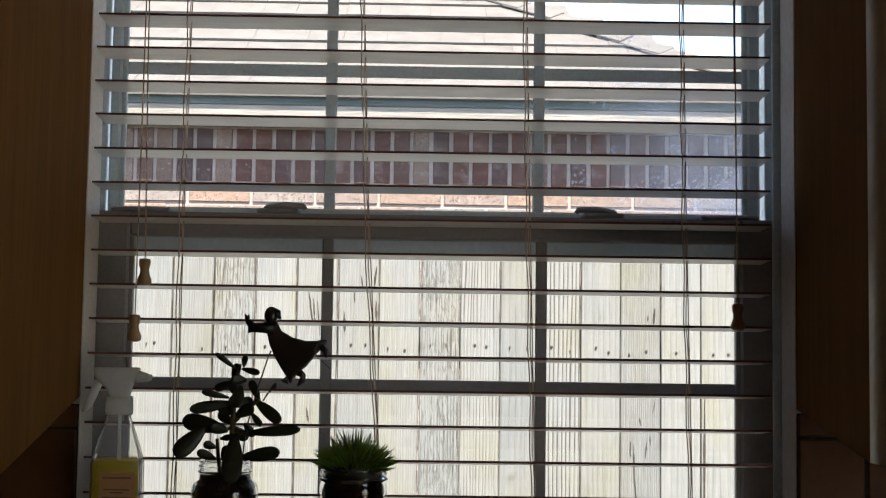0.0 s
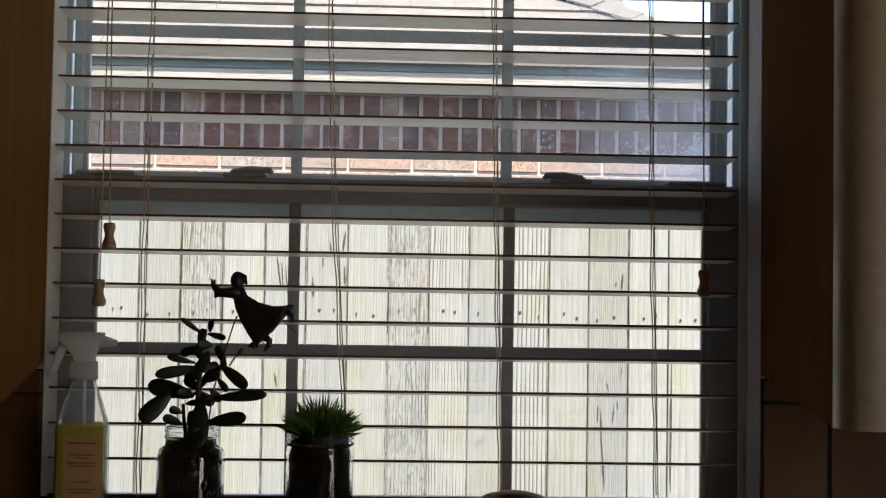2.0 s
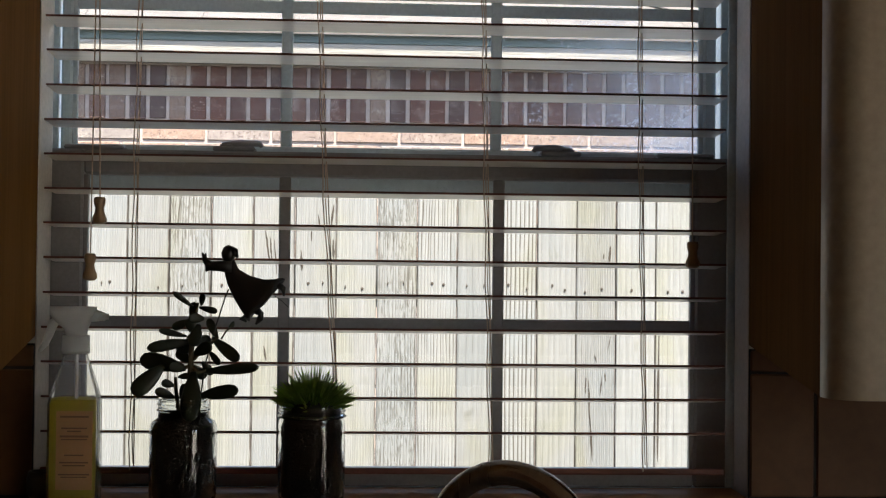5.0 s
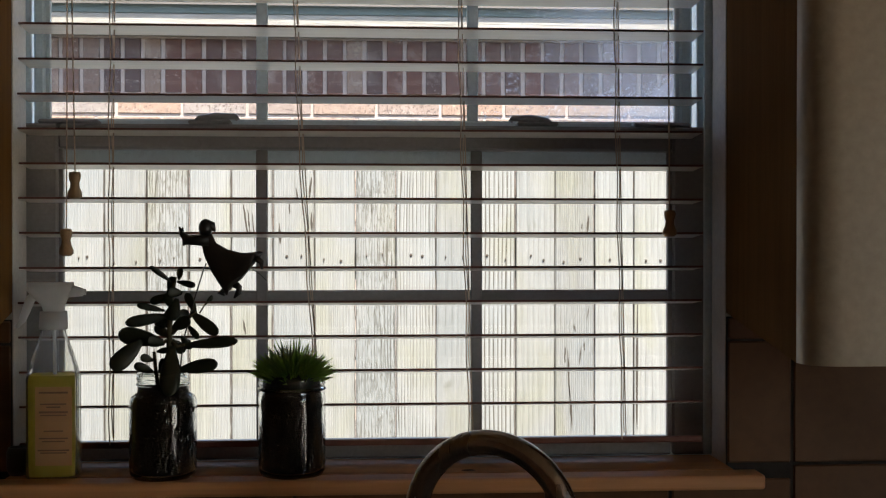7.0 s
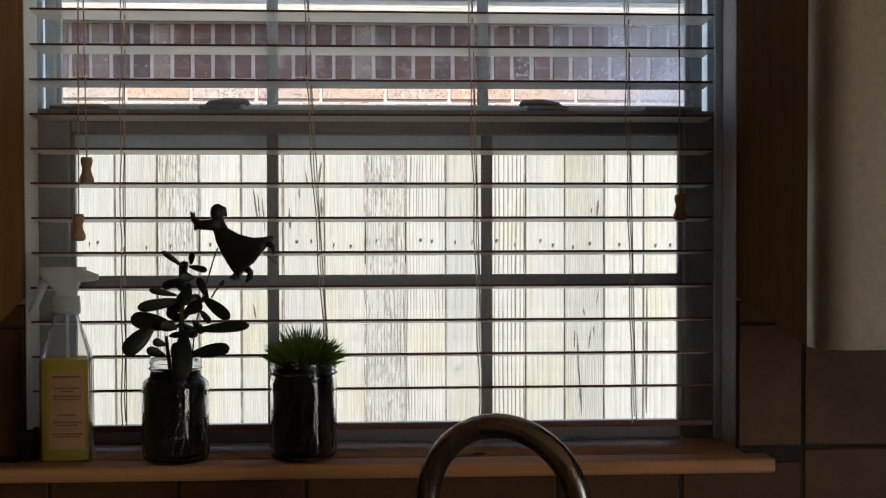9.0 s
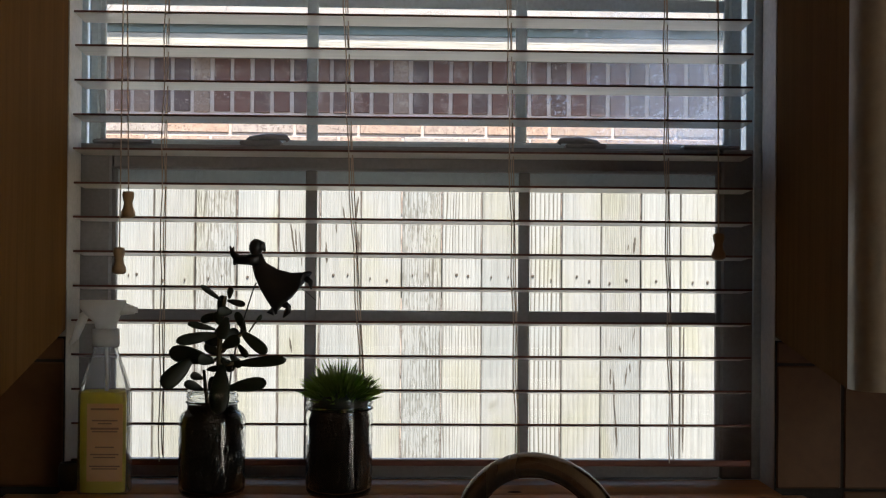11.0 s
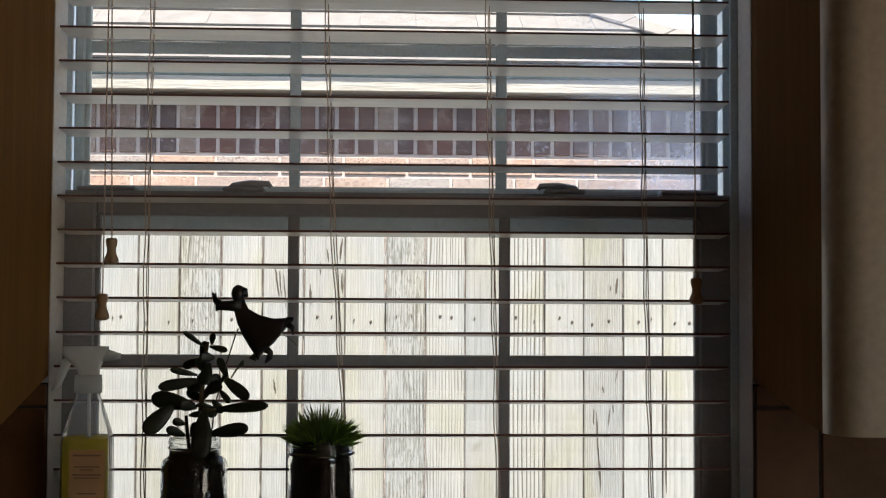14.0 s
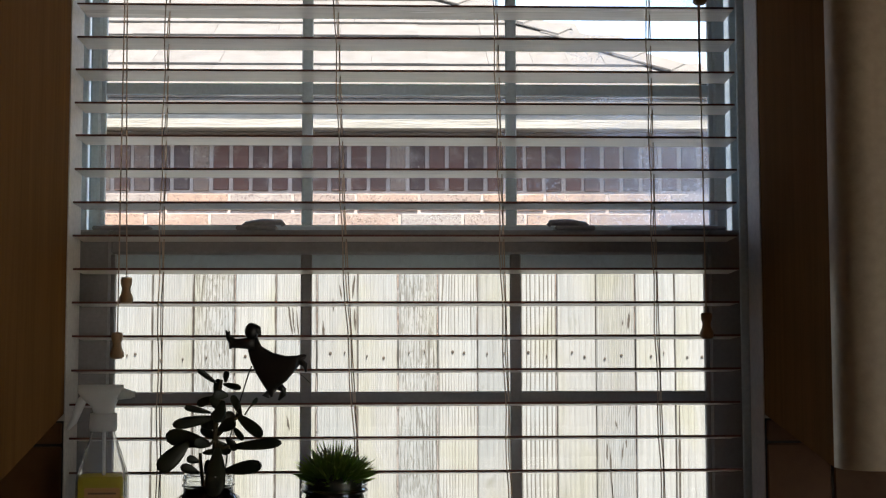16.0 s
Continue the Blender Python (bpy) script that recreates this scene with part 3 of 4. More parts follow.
outer = [(0.0285, 0.019, 0.0, 4), (0.0305, 0.0215, 0.004, 4), (0.0300, 0.0215, 0.06, 4), (0.0298, 0.0215, 0.118, 4), (0.0278, 0.020, 0.128, 3.5), (0.0215, 0.017, 0.150, 3), (0.0160, 0.0145, 0.166, 2.4), (0.0142, 0.0142, 0.172, 2), (0.0142, 0.0142, 0.180, 2)]
shell = [rounded_square(a, b, z, e=e) for a, b, z, e in outer]
inner = [rounded_square(a - 0.0016, b - 0.0016, z + (0.003 if i == 0 else 0), e=e) for i, (a, b, z, e) in enumerate(outer)]
part("glass_body", loft(shell + inner[::-1], True), M_BOTTLE, bottle, smooth=True).visible_shadow = False
liq = [rounded_square(a - 0.0021, b - 0.0021, z + (0.0036 if i == 0 else 0), e=e) for i, (a, b, z, e) in enumerate(outer[:4])]
liq.append(rounded_square(0.0272, 0.019, 0.1225, e=4))
part("soap", loft(liq), M_SOAP, bottle, "yellow liquid soap")
part("dip_tube", sweep([(0.001, 0, 0.175), (0.002, 0, 0.09), (0.008, 0.002, 0.008)], 0.0022, 8), M_SPRAY, bottle)
lab = part("label", box(-0.0155, 0.0265, -0.0232, -0.0224, 0.018, 0.110, 0.0), M_LABEL, bottle, "pinkish paper label with brown lettering")
for z, w, h in ((0.1035, 0.033, 0.0022), (0.0900, 0.030, 0.0018), (0.0865, 0.016, 0.0016), (0.0805, 0.033, 0.0024), (0.0770, 0.030, 0.0018), (0.0585, 0.022, 0.0016), (0.0500, 0.033, 0.0018), (0.0465, 0.026, 0.0016), (0.0360, 0.036, 0.0018), (0.0330, 0.030, 0.0014)):
    part("text_bar", box(0.0055 - w / 2, 0.0055 + w / 2, -0.0238, -0.0233, z - h / 2, z + h / 2), M_INK, lab)
trig = part("trigger_head", bmesh.new(), M_SPRAY, bottle, "white plastic trigger sprayer")
bm = loft([rounded_square(0.011, 0.0095, 0.196, 20, 3), rounded_square(0.0135, 0.0105, 0.205, 20, 3), rounded_square(0.021, 0.0115, 0.215, 20, 4), rounded_square(0.0265, 0.0115, 0.222, 20, 4), rounded_square(0.027, 0.0095, 0.2315, 20, 4)])
for v in bm.verts:
    if v.co.z > 0.21:
        v.co.x -= 0.0035
bm2 = loft([[(0.014 + i * 0.010, 0.0085 * (1 - 0.16 * i) * math.cos(a), 0.222 - 0.0012 * i + (0.0092 - 0.0022 * i) * math.sin(a)) for a in [2 * math.pi * k / 14 for k in range(14)]] for i in range(3)], bm=bm)
bm.to_mesh(trig.data)
bm.free()
for f in trig.data.polygons:
    f.use_smooth = True
part("collar", lathe([(0.0, 0.176), (0.0160, 0.176), (0.0165, 0.18), (0.0158, 0.197), (0.0, 0.1975)], 30), M_SPRAY, trig, smooth=True)
part("trigger", sweep([(-0.018, 0, 0.219), (-0.0265, 0, 0.212), (-0.031, 0, 0.200), (-0.036, 0, 0.187), (-0.043, 0, 0.178)], [0.0055, 0.0058, 0.0052, 0.0042, 0.002], 12), M_SPRAY, trig, smooth=True)
part("nozzle", lathe([(0.0, -0.004), (0.0052, -0.004), (0.0052, 0.003), (0.0, 0.003)], 14, at=(0.033, 0, 0.2205)), M_SPRAY, trig)

cup = thing("small_dark_pot", (-0.4165, -0.098, ZS), "small dark stoneware pot tucked in the window corner", "pot")
part("body", lathe([(0.0, 0.0), (0.010, 0.0), (0.0135, 0.008), (0.0135, 0.026), (0.0115, 0.033), (0.0095, 0.033), (0.0105, 0.02), (0.0, 0.012)], 22), M_DARK, cup, smooth=True)


def mason_jar(x, y, r, h, neck, label, shoulder):
    """A threaded glass preserving jar."""
    j = thing("mason_jar", (x, y, ZS), label, "jar", "jars on the sill")
    prof = [(0.0, 0.003), (r * 0.78, 0.0015), (r * 0.9, 0.0), (r * 0.985, 0.006), (r, 0.015), (r, h * shoulder), (r * 0.985, h * (shoulder + 0.035)), (r * 0.93, h * (shoulder + 0.075)), (neck * 1.01, h * (shoulder + 0.115)), (neck, h * 0.875), (neck * 1.06, h * 0.885), (neck * 1.06, h * 0.897), (neck, h * 0.907), (neck, h * 0.93), (neck * 1.04, h * 0.94), (neck * 1.04, h * 0.952), (neck, h * 0.962), (neck * 1.01, h * 0.99), (neck * 0.98, h)]
    inn = [(max(q - 0.003, 0.0005), z) for q, z in prof[5:]][::-1] + [(r - 0.0022, 0.010), (r * 0.9, 0.0045), (0.0, 0.005)]
    part("glass_body", lathe(prof + inn, 40), M_GLASS, j, smooth=True)
    return j


J1X, J1Y, J2X, J2Y = -0.241, -0.119, -0.0886, -0.116
jar1 = mason_jar(J1X, J1Y, 0.0398, 0.124, 0.0300, "clear embossed mason jar filled with black soil", 0.70)
part("soil", lathe([(0.0, 0.0055), (0.0340, 0.0056), (0.0366, 0.012), (0.0366, 0.05), (0.0365, 0.088), (0.031, 0.099), (0.0265, 0.107), (0.010, 0.110), (0.0, 0.109)], 30), M_SOIL, jar1, "black potting soil", smooth=True)
for i in range(14):
    a, zz = rng.uniform(-1.35, -0.35), rng.uniform(0.03, 0.085)
    part("embossing", ellipsoid((0.0398 * math.cos(a), 0.0398 * math.sin(a), zz), (0.0035, 0.002, 0.002 + rng.random() * 0.004), None, 8, 5), M_GLASS, jar1, smooth=True)
jar2 = mason_jar(J2X, J2Y, 0.0402, 0.116, 0.0388, "straight wide mouthed mason jar with dark filling", 0.80)
part("filling", lathe([(0.0, 0.0055), (0.034, 0.0056), (0.0368, 0.012), (0.0368, 0.05), (0.0367, 0.088), (0.0345, 0.104), (0.0, 0.108)], 30), M_SOIL, jar2, "dark filling under the grass", smooth=True)

# succulent: offsets in millimetres from the rim of its jar
jade = thing("jade_plant", (J1X, J1Y, ZS + 0.124), "dark green jade plant with paddle leaves in a jar", "plant")


def q(cx, cy, dy=0.0):
    return Vector(((cx / 2.87 - 105) * 0.000672, dy, (277 - cy / 2.87) * 0.000672))


def leaf(base_at, tip, w, dy0=0.0, dy1=0.0, droop=0.0):
    """A thick paddle leaf, narrow at its foot and round at its tip."""
    a, b = q(*base_at, dy0), q(*tip, dy1)
    axis = b - a
    L = axis.length
    d = axis.normalized()
    side = Vector((-d.z, 0.0, d.x)).normalized()
    up = d.cross(side)
    hw = w / 2.87 * 0.000672 / 2 * 0.98
    bm = bmesh.new()
    rings, n = [], 10
    prof = [(0.0, 0.30), (0.12, 0.46), (0.3, 0.76), (0.5, 0.95), (0.68, 1.0), (0.82, 0.92), (0.93, 0.66), (0.99, 0.22)]
    for t, s in prof:
        c = a + axis * t + Vector((0, 0, -droop * t * t))
        rings.append([bm.verts.new(c + side * (hw * s * math.cos(2 * math.pi * i / n)) + up * (hw * 0.25 * s * math.sin(2 * math.pi * i / n))) for i in range(n)])
    for r0, r1 in zip(rings, rings[1:]):
        for i in range(n):
            bm.faces.new((r0[i], r0[(i + 1) % n], r1[(i + 1) % n], r1[i]))
    bm.faces.new(list(reversed(rings[0])))
    bm.faces.new(rings[-1])
    bmesh.ops.recalc_face_normals(bm, faces=bm.faces)
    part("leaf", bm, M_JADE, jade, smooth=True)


for s in (((330, 880), (332, 700), (335, 560), (345, 420), (362, 310)), ((275, 870), (262, 760), (256, 690)), ((345, 600), (400, 540), (470, 490)), ((345, 620), (310, 640), (290, 645)), ((340, 640), (375, 665), (410, 655))):
    pts = [q(*p) for p in s]
    rad = [0.0042 - 0.0024 * i / len(pts) for i in range(len(pts))] if len(s) == 5 else [0.0026 - 0.001 * i / len(pts) for i in range(len(pts))]
    part("stem", sweep(pts, rad, 9), M_STEM, jade, smooth=True)
for a, b, w, d0, d1 in (
    ((345, 335), (243, 254), 30, 0, -0.01), ((383, 325), (386, 266), 34, 0, 0.006), ((372, 333), (468, 354), 36, 0, -0.004),
    ((332, 398), (346, 306), 44, 0, 0.004), ((330, 400), (232, 442), 46, 0, 0.006), ((312, 482), (176, 450), 36, 0, -0.008),
    ((335, 505), (120, 542), 62, 0, -0.012), ((300, 640), (70, 600), 96, 0, 0.006), ((200, 630), (55, 772), 96, -0.004, -0.016),
    ((468, 495), (414, 392), 46, 0, 0.006), ((440, 490), (584, 600), 66, 0, -0.010), ((548, 430), (530, 416), 44, 0, 0.0),
    ((400, 660), (684, 634), 58, 0, -0.008), ((375, 785), (584, 746), 74, 0, -0.012), ((252, 735), (192, 712), 44, 0, -0.006),
    ((252, 792), (162, 752), 50, 0, -0.008), ((352, 660), (350, 900), 108, -0.008, -0.030), ((425, 555), (484, 622), 36, 0, -0.006),
    ((398, 392), (326, 384), 56, 0, -0.010), ((372, 420), (350, 530), 70, 0, -0.012), ((345, 575), (445, 520), 66, 0, -0.012),
    ((300, 560), (345, 470), 54, 0, 0.010), ((270, 690), (335, 678), 34, 0, -0.006), ((330, 610), (250, 560), 60, 0, 0.014), ((390, 610), (440, 680), 46, 0, 0.008),
    ((335, 560), (250, 520), 70, 0, 0.012), ((340, 520), (430, 500), 64, 0, 0.010), ((345, 470), (320, 390), 50, 0, -0.008), ((310, 650), (230, 625), 60, 0, -0.014), ((345, 630), (400, 700), 60, 0, 0.012), ((285, 800), (320, 720), 50, 0, -0.010)):
    leaf(a, b, w, d0, d1)
part("flower_stalk", sweep([q(485, 495), q(510, 455), q(540, 425)], 0.0011, 6), M_STEM, jade)

# figurine: one dark mesh on its thin rod, stuck in the jar
fig_at = Vector((J1X, J1Y, ZS + 0.124))
bm = bmesh.new()
axis = Vector((0.64, 0, 0.76))
secs, n = [], 28
K = 0.000672 / 2.87
for cx, cy, h in ((512, 92, 24), (522, 120, 40), (541, 173, 47), (584, 222, 69), (635, 259, 96), (677, 276, 124), (702, 286, 146), (708, 290, 138)):
    c = q(cx, cy)
    ring = []
    for i in range(n):
        a = 2 * math.pi * i / n
        fold = 1 + (h / 146) ** 3 * 0.10 * math.sin(5 * a)
        ring.append(tuple(c + axis * (h * K * math.cos(a)) + Vector((0, 0.30 * h * K * math.sin(a) * fold, 0)) + Vector((0.76, 0, -0.64)) * (h / 146) ** 4 * 0.0035 * math.sin(4 * a + 1)))
    secs.append(ring)
loft(secs, bm=bm)
ellipsoid(q(517, 60), (0.0085, 0.0085, 0.0108), bm)
sweep([q(520, 30), q(545, 52), q(566, 78)], [0.004, 0.0062, 0.001], 10, bm)
sweep([q(535, 122), q(475, 122), q(425, 122), q(398, 92), q(384, 54)], [0.0085, 0.0066, 0.0062, 0.0034, 0.001], 12, bm)
sweep([q(425, 118), q(412, 135), q(404, 150)], [0.006, 0.0038, 0.001], 10, bm)
sweep([q(398, 90), q(400, 68), q(402, 56)], [0.0026, 0.0016, 0.0006], 8, bm)
sweep([q(660, 345), q(686, 365), q(682, 388), q(660, 418)], [0.005, 0.0038, 0.0042, 0.0012], 10, bm)
sweep([q(770, 215), q(798, 235), q(802, 272)], [0.0045, 0.0036, 0.001], 10, bm)
sweep([q(610, 380), q(590, 392), q(612, 406)], [0.004, 0.004, 0.001], 10, bm)
sweep([q(520, 240), q(505, 275), q(455, 438), q(400, 640, 0.004), q(372, 900, 0.004)], 0.0009, 7, bm)
sweep([q(755, 272), q(790, 296), q(826, 330)], 0.0005, 6, bm)
bmesh.ops.recalc_face_normals(bm, faces=bm.faces)
fig = new("figurine", mesh_of(bm, M_FIGURE, "figurine", True))
fig.location = fig_at
tagged(fig, "dark flying robed figurine on a thin plant stake", "figurine")

# artificial grass tuft
tuft = thing("artificial_grass", (J2X, J2Y, ZS + 0.1125), "spiky green artificial grass tuft in a jar", "plant")
bm = bmesh.new()
rg = random.Random(11)
for i in range(520):
    ratio, a0 = math.sqrt(rg.random()), rg.uniform(0, 2 * math.pi)
    r0 = 0.030 * ratio
    b = Vector((r0 * math.cos(a0), r0 * math.sin(a0), 0.010 * (1 - ratio) + rg.uniform(-0.002, 0.008)))
    polar = radians(min(84.0, max(0.0, 66 * ratio + rg.uniform(-22, 20))))
    a1 = a0 + rg.uniform(-0.4, 0.4)
    d = Vector((math.cos(a1) * math.sin(polar), math.sin(a1) * math.sin(polar), math.cos(polar)))
    lean = 0.3 * ratio
    L = rg.uniform(0.033, 0.047) - 0.017 * ratio
    side = d.cross(Vector((rg.uniform(-1, 1), rg.uniform(-1, 1), 0.1))).normalized()
    mid = b + d * L * 0.55
    tip = b + d * L + Vector((d.x, d.y, -0.35)) * L * 0.22 * lean
    w = rg.uniform(0.0010, 0.0017)
    nrm = d.cross(side)
    v = [bm.verts.new(p) for p in (b + side * w, b - side * w, mid + side * w * 0.9, mid - side * w * 0.9, mid + nrm * w * 0.6, b + nrm * w * 0.6, tip)]
    for f in ((0, 2, 4, 5), (5, 4, 3, 1), (0, 1, 3, 2), (2, 6, 4), (4, 6, 3), (2, 3, 6)):
        bm.faces.new([v[k] for k in f])
part("blades", bm, M_BLADE, tuft)["kind"] = "stuff"
# dark dome added so that no daylight shows under the blades
part("root_clump", lathe([(0.0, -0.010), (0.034, -0.010), (0.0345, 0.000), (0.030, 0.007), (0.018, 0.013), (0.0, 0.015)], 26), M_JADE, tuft, "dark core added to close the bright gap under the blades", smooth=True)

# ---- wall tiles beside and under the window ----
T, X0, Z0 = 0.1565, 0.382, 1.154
part("tile_grout", box(RX0 + 0.001, XL - 0.001, FACE - 0.0035, FACE - 0.0002, 0.916, 1.34), M_GROUT, wall_n, "dark grout bed of the wall tiles")
part("tile_grout", box(XR + 0.001, RX1 - 0.001, FACE - 0.0035, FACE - 0.0002, 0.916, 1.34), M_GROUT, wall_n, "dark grout bed of the wall tiles")
part("tile_grout", box(XL - 0.001, XR + 0.001, FACE - 0.0035, FACE - 0.0002, 0.916, ZS - 0.02), M_GROUT, wall_n, "dark grout bed of the wall tiles")
tiles = {}


def wall_tile(x0, x1, z0, z1):
    x0, x1, z0, z1 = x0 + 0.002, x1 - 0.002, z0 + 0.002, z1 - 0.002
    if x1 - x0 < 0.012 or z1 - z0 < 0.012:
        return
    key = (round(x1 - x0, 3), round(z1 - z0, 3))
    if key not in tiles:
        w, h = key
        tiles[key] = mesh_of(box(-w / 2, w / 2, -0.0055, 0, -h / 2, h / 2, 0.0018), M_TILE, "tile")
    o = new("tile", tiles[key])
    o.parent = wall_n
    o.location = ((x0 + x1) / 2, FACE - 0.0005, (z0 + z1) / 2)


for i in range(-13, 11):
    a, b = X0 + T * i, X0 + T * (i + 1)
    for k in range(-2, 2):
        c, d = max(Z0 + T * k, 0.917), min(Z0 + T * (k + 1), 1.34)
        if b <= XL or a >= XR:
            wall_tile(a, b, c, d)
        elif c < ZS - 0.02:
            # the course under the sill, and cut tiles past its ends
            wall_tile(a, b, c, min(d, ZS - 0.018))
        else:
            if a < XL < b:
                wall_tile(a, XL, c, d)
            if a < XR < b:
                wall_tile(XR, b, c, d)

# ---- outside ----
bm = bmesh.new()
vs = [bm.verts.new(p) for p in ((-500, -500, -0.25), (500, -500, -0.25), (500, 500, -0.25), (-500, 500, -0.25))]
bm.faces.new(vs)
structure("ground", bm, M_GROUND, "unseen ground between the two houses, made pale to bounce light", "ground")

fence = thing("fence", (0, 1.05, -0.25), "weathered grey cedar picket fence, nailed close", "fence")
FT = 1.64
for z in (1.395, 0.70, 0.0):
    part("rail", box(-4.1, 4.1, 0.020, 0.058, z + 0.25 - 0.045, z + 0.25 + 0.045, 0.002), M_FENCE_FAINT, fence)
for x in (-3.2, -0.8, 1.6, 4.0):
    part("post", box(x - 0.045, x + 0.045, 0.06, 0.15, 0, FT + 0.20, 0.003), M_FENCE_FAINT, fence)
# board by board from x = -0.65: f fine, r rippled, l lined, b deep grained, s smooth, g greyed
FENCE_X, BOARDS = -0.6488, "ffrffffrlsbsgss"
KINDS = {"f": M_FENCE_FAINT, "l": M_FENCE_LINED, "b": M_FENCE_BOLD, "r": M_FENCE_RIPPLE, "s": M_FENCE_SMOOTH, "g": M_FENCE_GREY}
picket_meshes = {}


def picket_mesh(kind, width, k):
    key = (kind, round(width, 4), k)
    if key not in picket_meshes:
        top_z = FT + 0.25 + (0.0, -0.006, 0.004)[k]
        bm = box(-width / 2, width / 2, 0, 0.016, 0.02, top_z, 0.0025)
        for v in bm.verts:
            if v.co.z > 1 and abs(v.co.x) > width / 2 - 0.004:
                v.co.z -= 0.014
        picket_meshes[key] = mesh_of(bm, KINDS[kind], "picket")
    return picket_meshes[key]


nail_mesh = mesh_of(lathe([(0.0, -0.0014), (0.0026, -0.0012), (0.0036, 0.0004)], 8), M_NAIL, "nail")
pickets = []


def picket(x0, x1, kind):
    p = new("picket", picket_mesh(kind, x1 - x0 - 0.0018, rng.randrange(3)))
    p.parent = fence
    p.matrix_basis = pose((x0 + x1) / 2, rng.uniform(-0.0035, 0.0035), rng.uniform(-0.004, 0.004), 0, rng.uniform(-0.03, 0.03), 0)
    pickets.append((x0, x1, p))
    if -1.0 < x0 < 1.0:
        for side in (-1, 1):
            nl = new("nail", nail_mesh)
            nl.parent = p
            nl.matrix_basis = pose(side * rng.uniform(0.008, 0.026), -0.0006, 1.395 + 0.25 + rng.uniform(-0.009, 0.009), -90, 0, rng.uniform(0, 90))


x = FENCE_X
for i, kind in enumerate(BOARDS):
    w = 0.0898 if i < 7 else 0.0877
    picket(x, x + w, kind)
    x += w
for i in range(36):
    picket(x, x + 0.0877, rng.choice("ffflsrg"))
    x += 0.0877
x = FENCE_X
for i in range(38):
    picket(x - 0.0898, x, rng.choice("ffflsrg"))
    x -= 0.0898


def split(x, z, length, width, lean=0.0):
    """A dark open split along the grain of the board that it lies on."""
    x0, x1, p = next(q for q in pickets if q[0] <= x < q[1])
    bm = bmesh.new()
    n = 7
    lf, rt, back = [], [], []
    for i in range(n + 1):
        u = i / n
        half = width / 2 * math.sin(math.pi * min(max(u, 0.03), 0.97)) ** 0.6 * rng.uniform(0.5, 1.1)
        cx = (u - 0.5) * lean + rng.uniform(-0.0006, 0.0006)
        lf.append(bm.verts.new((cx - half, -0.0006, (u - 0.5) * length)))
        rt.append(bm.verts.new((cx + half, -0.0006, (u - 0.5) * length)))
        back.append(bm.verts.new((cx, 0.004, (u - 0.5) * length)))
    for i in range(n):
        bm.faces.new((lf[i], rt[i], rt[i + 1], lf[i + 1]))
        bm.faces.new((rt[i], back[i], back[i + 1], rt[i + 1]))
        bm.faces.new((back[i], lf[i], lf[i + 1], back[i + 1]))
    part("split", bm, M_SPLIT, p, at=(x - (x0 + x1) / 2, 0, z + 0.25))


for x, z, length, width, lean in (
    (-0.2580, 1.4770, 0.074, 0.0050, -0.010),
    (-0.2510, 1.4720, 0.056, 0.0037, -0.005),
    (-0.2410, 1.4560, 0.074, 0.0037, -0.005),
    (-0.1850, 1.4480, 0.045, 0.0062, -0.002),
    (-0.1640, 1.5050, 0.030, 0.0037, 0.000),
    (-0.1480, 1.5340, 0.030, 0.0037, -0.004),
    (-0.1190, 1.5460, 0.050, 0.0050, 0.005),
    (-0.1160, 1.4720, 0.045, 0.0050, -0.002),
    (-0.2610, 1.2460, 0.032, 0.0050, -0.006),
    (0.4920, 1.4700, 0.037, 0.0062, 0.004),
    (0.4780, 1.4650, 0.012, 0.0037, 0.000),
    (0.4410, 1.1810, 0.035, 0.0050, 0.000),
    (0.4490, 1.1400, 0.104, 0.0050, -0.004),
    (0.4540, 1.0640, 0.099, 0.0050, -0.006),
    (0.4750, 1.1810, 0.040, 0.0037, 0.004),
    (0.4840, 1.2000, 0.020, 0.0037, -0.001),
    (0.4620, 1.2410, 0.017, 0.0037, -0.004),
    (0.4920, 1.2750, 0.032, 0.0025, 0.005),
    # wide dark gap between two boards, laid on as a strip
    (0.6015, 1.1650, 0.300, 0.0065, 0.001)):
    split(x, z, length, width, lean)

# neighbouring house
WY, HX1, EY, EZ, SL = 2.45, 1.11, 2.331, 2.222, 0.6
house = thing("house", (0, 0, 0), "neighbouring brick house with a pale shingle hip roof", "house")
core = part("wall", box(-8, HX1 - 0.004, WY + 0.006, WY + 8, -0.25, 2.14), M_MORTAR, house, "brick wall in pale mortar")
part("fascia", box(-8.1, HX1 + 0.09, 2.352, 2.38, 2.119, 2.166, 0.002), M_FASCIA, house, "cream painted rough fascia board")
# drip board carries the shade of the shingle edge in its grey green
part("drip_edge", box(-8.1, HX1 + 0.09, 2.349, 2.38, 2.1665, 2.217, 0.002), M_DRIP, house, "grey green drip board, toned for the shade under the shingles")
part("side_fascia", box(HX1 + 0.07, HX1 + 0.09, 2.381, WY + 8.1, 2.119, 2.222, 0.002), M_FASCIA, house)
# soffit and added frieze coloured brown grey to draw the shade strip
part("soffit", box(-8.1, HX1 + 0.069, 2.381, WY + 8.1, 2.122, 2.130), M_SOFFIT, house, "soffit, brown grey as in the eave shade")
part("frieze", box(-8.1, HX1 + 0.02, 2.432, WY + 0.004, 2.100, 2.1215, 0.002), M_SOFFIT, house, "frieze board added in the brown grey of the eave shade")
CX = HX1 + 0.12
bm = bmesh.new()
HH = 4.2
P = [(-8.2, EY, EZ), (CX, EY, EZ), (CX - HH, EY + HH, EZ + SL * HH), (-8.2, EY + HH, EZ + SL * HH), (CX, EY + 2 * HH, EZ), (-8.2, EY + 2 * HH, EZ)]
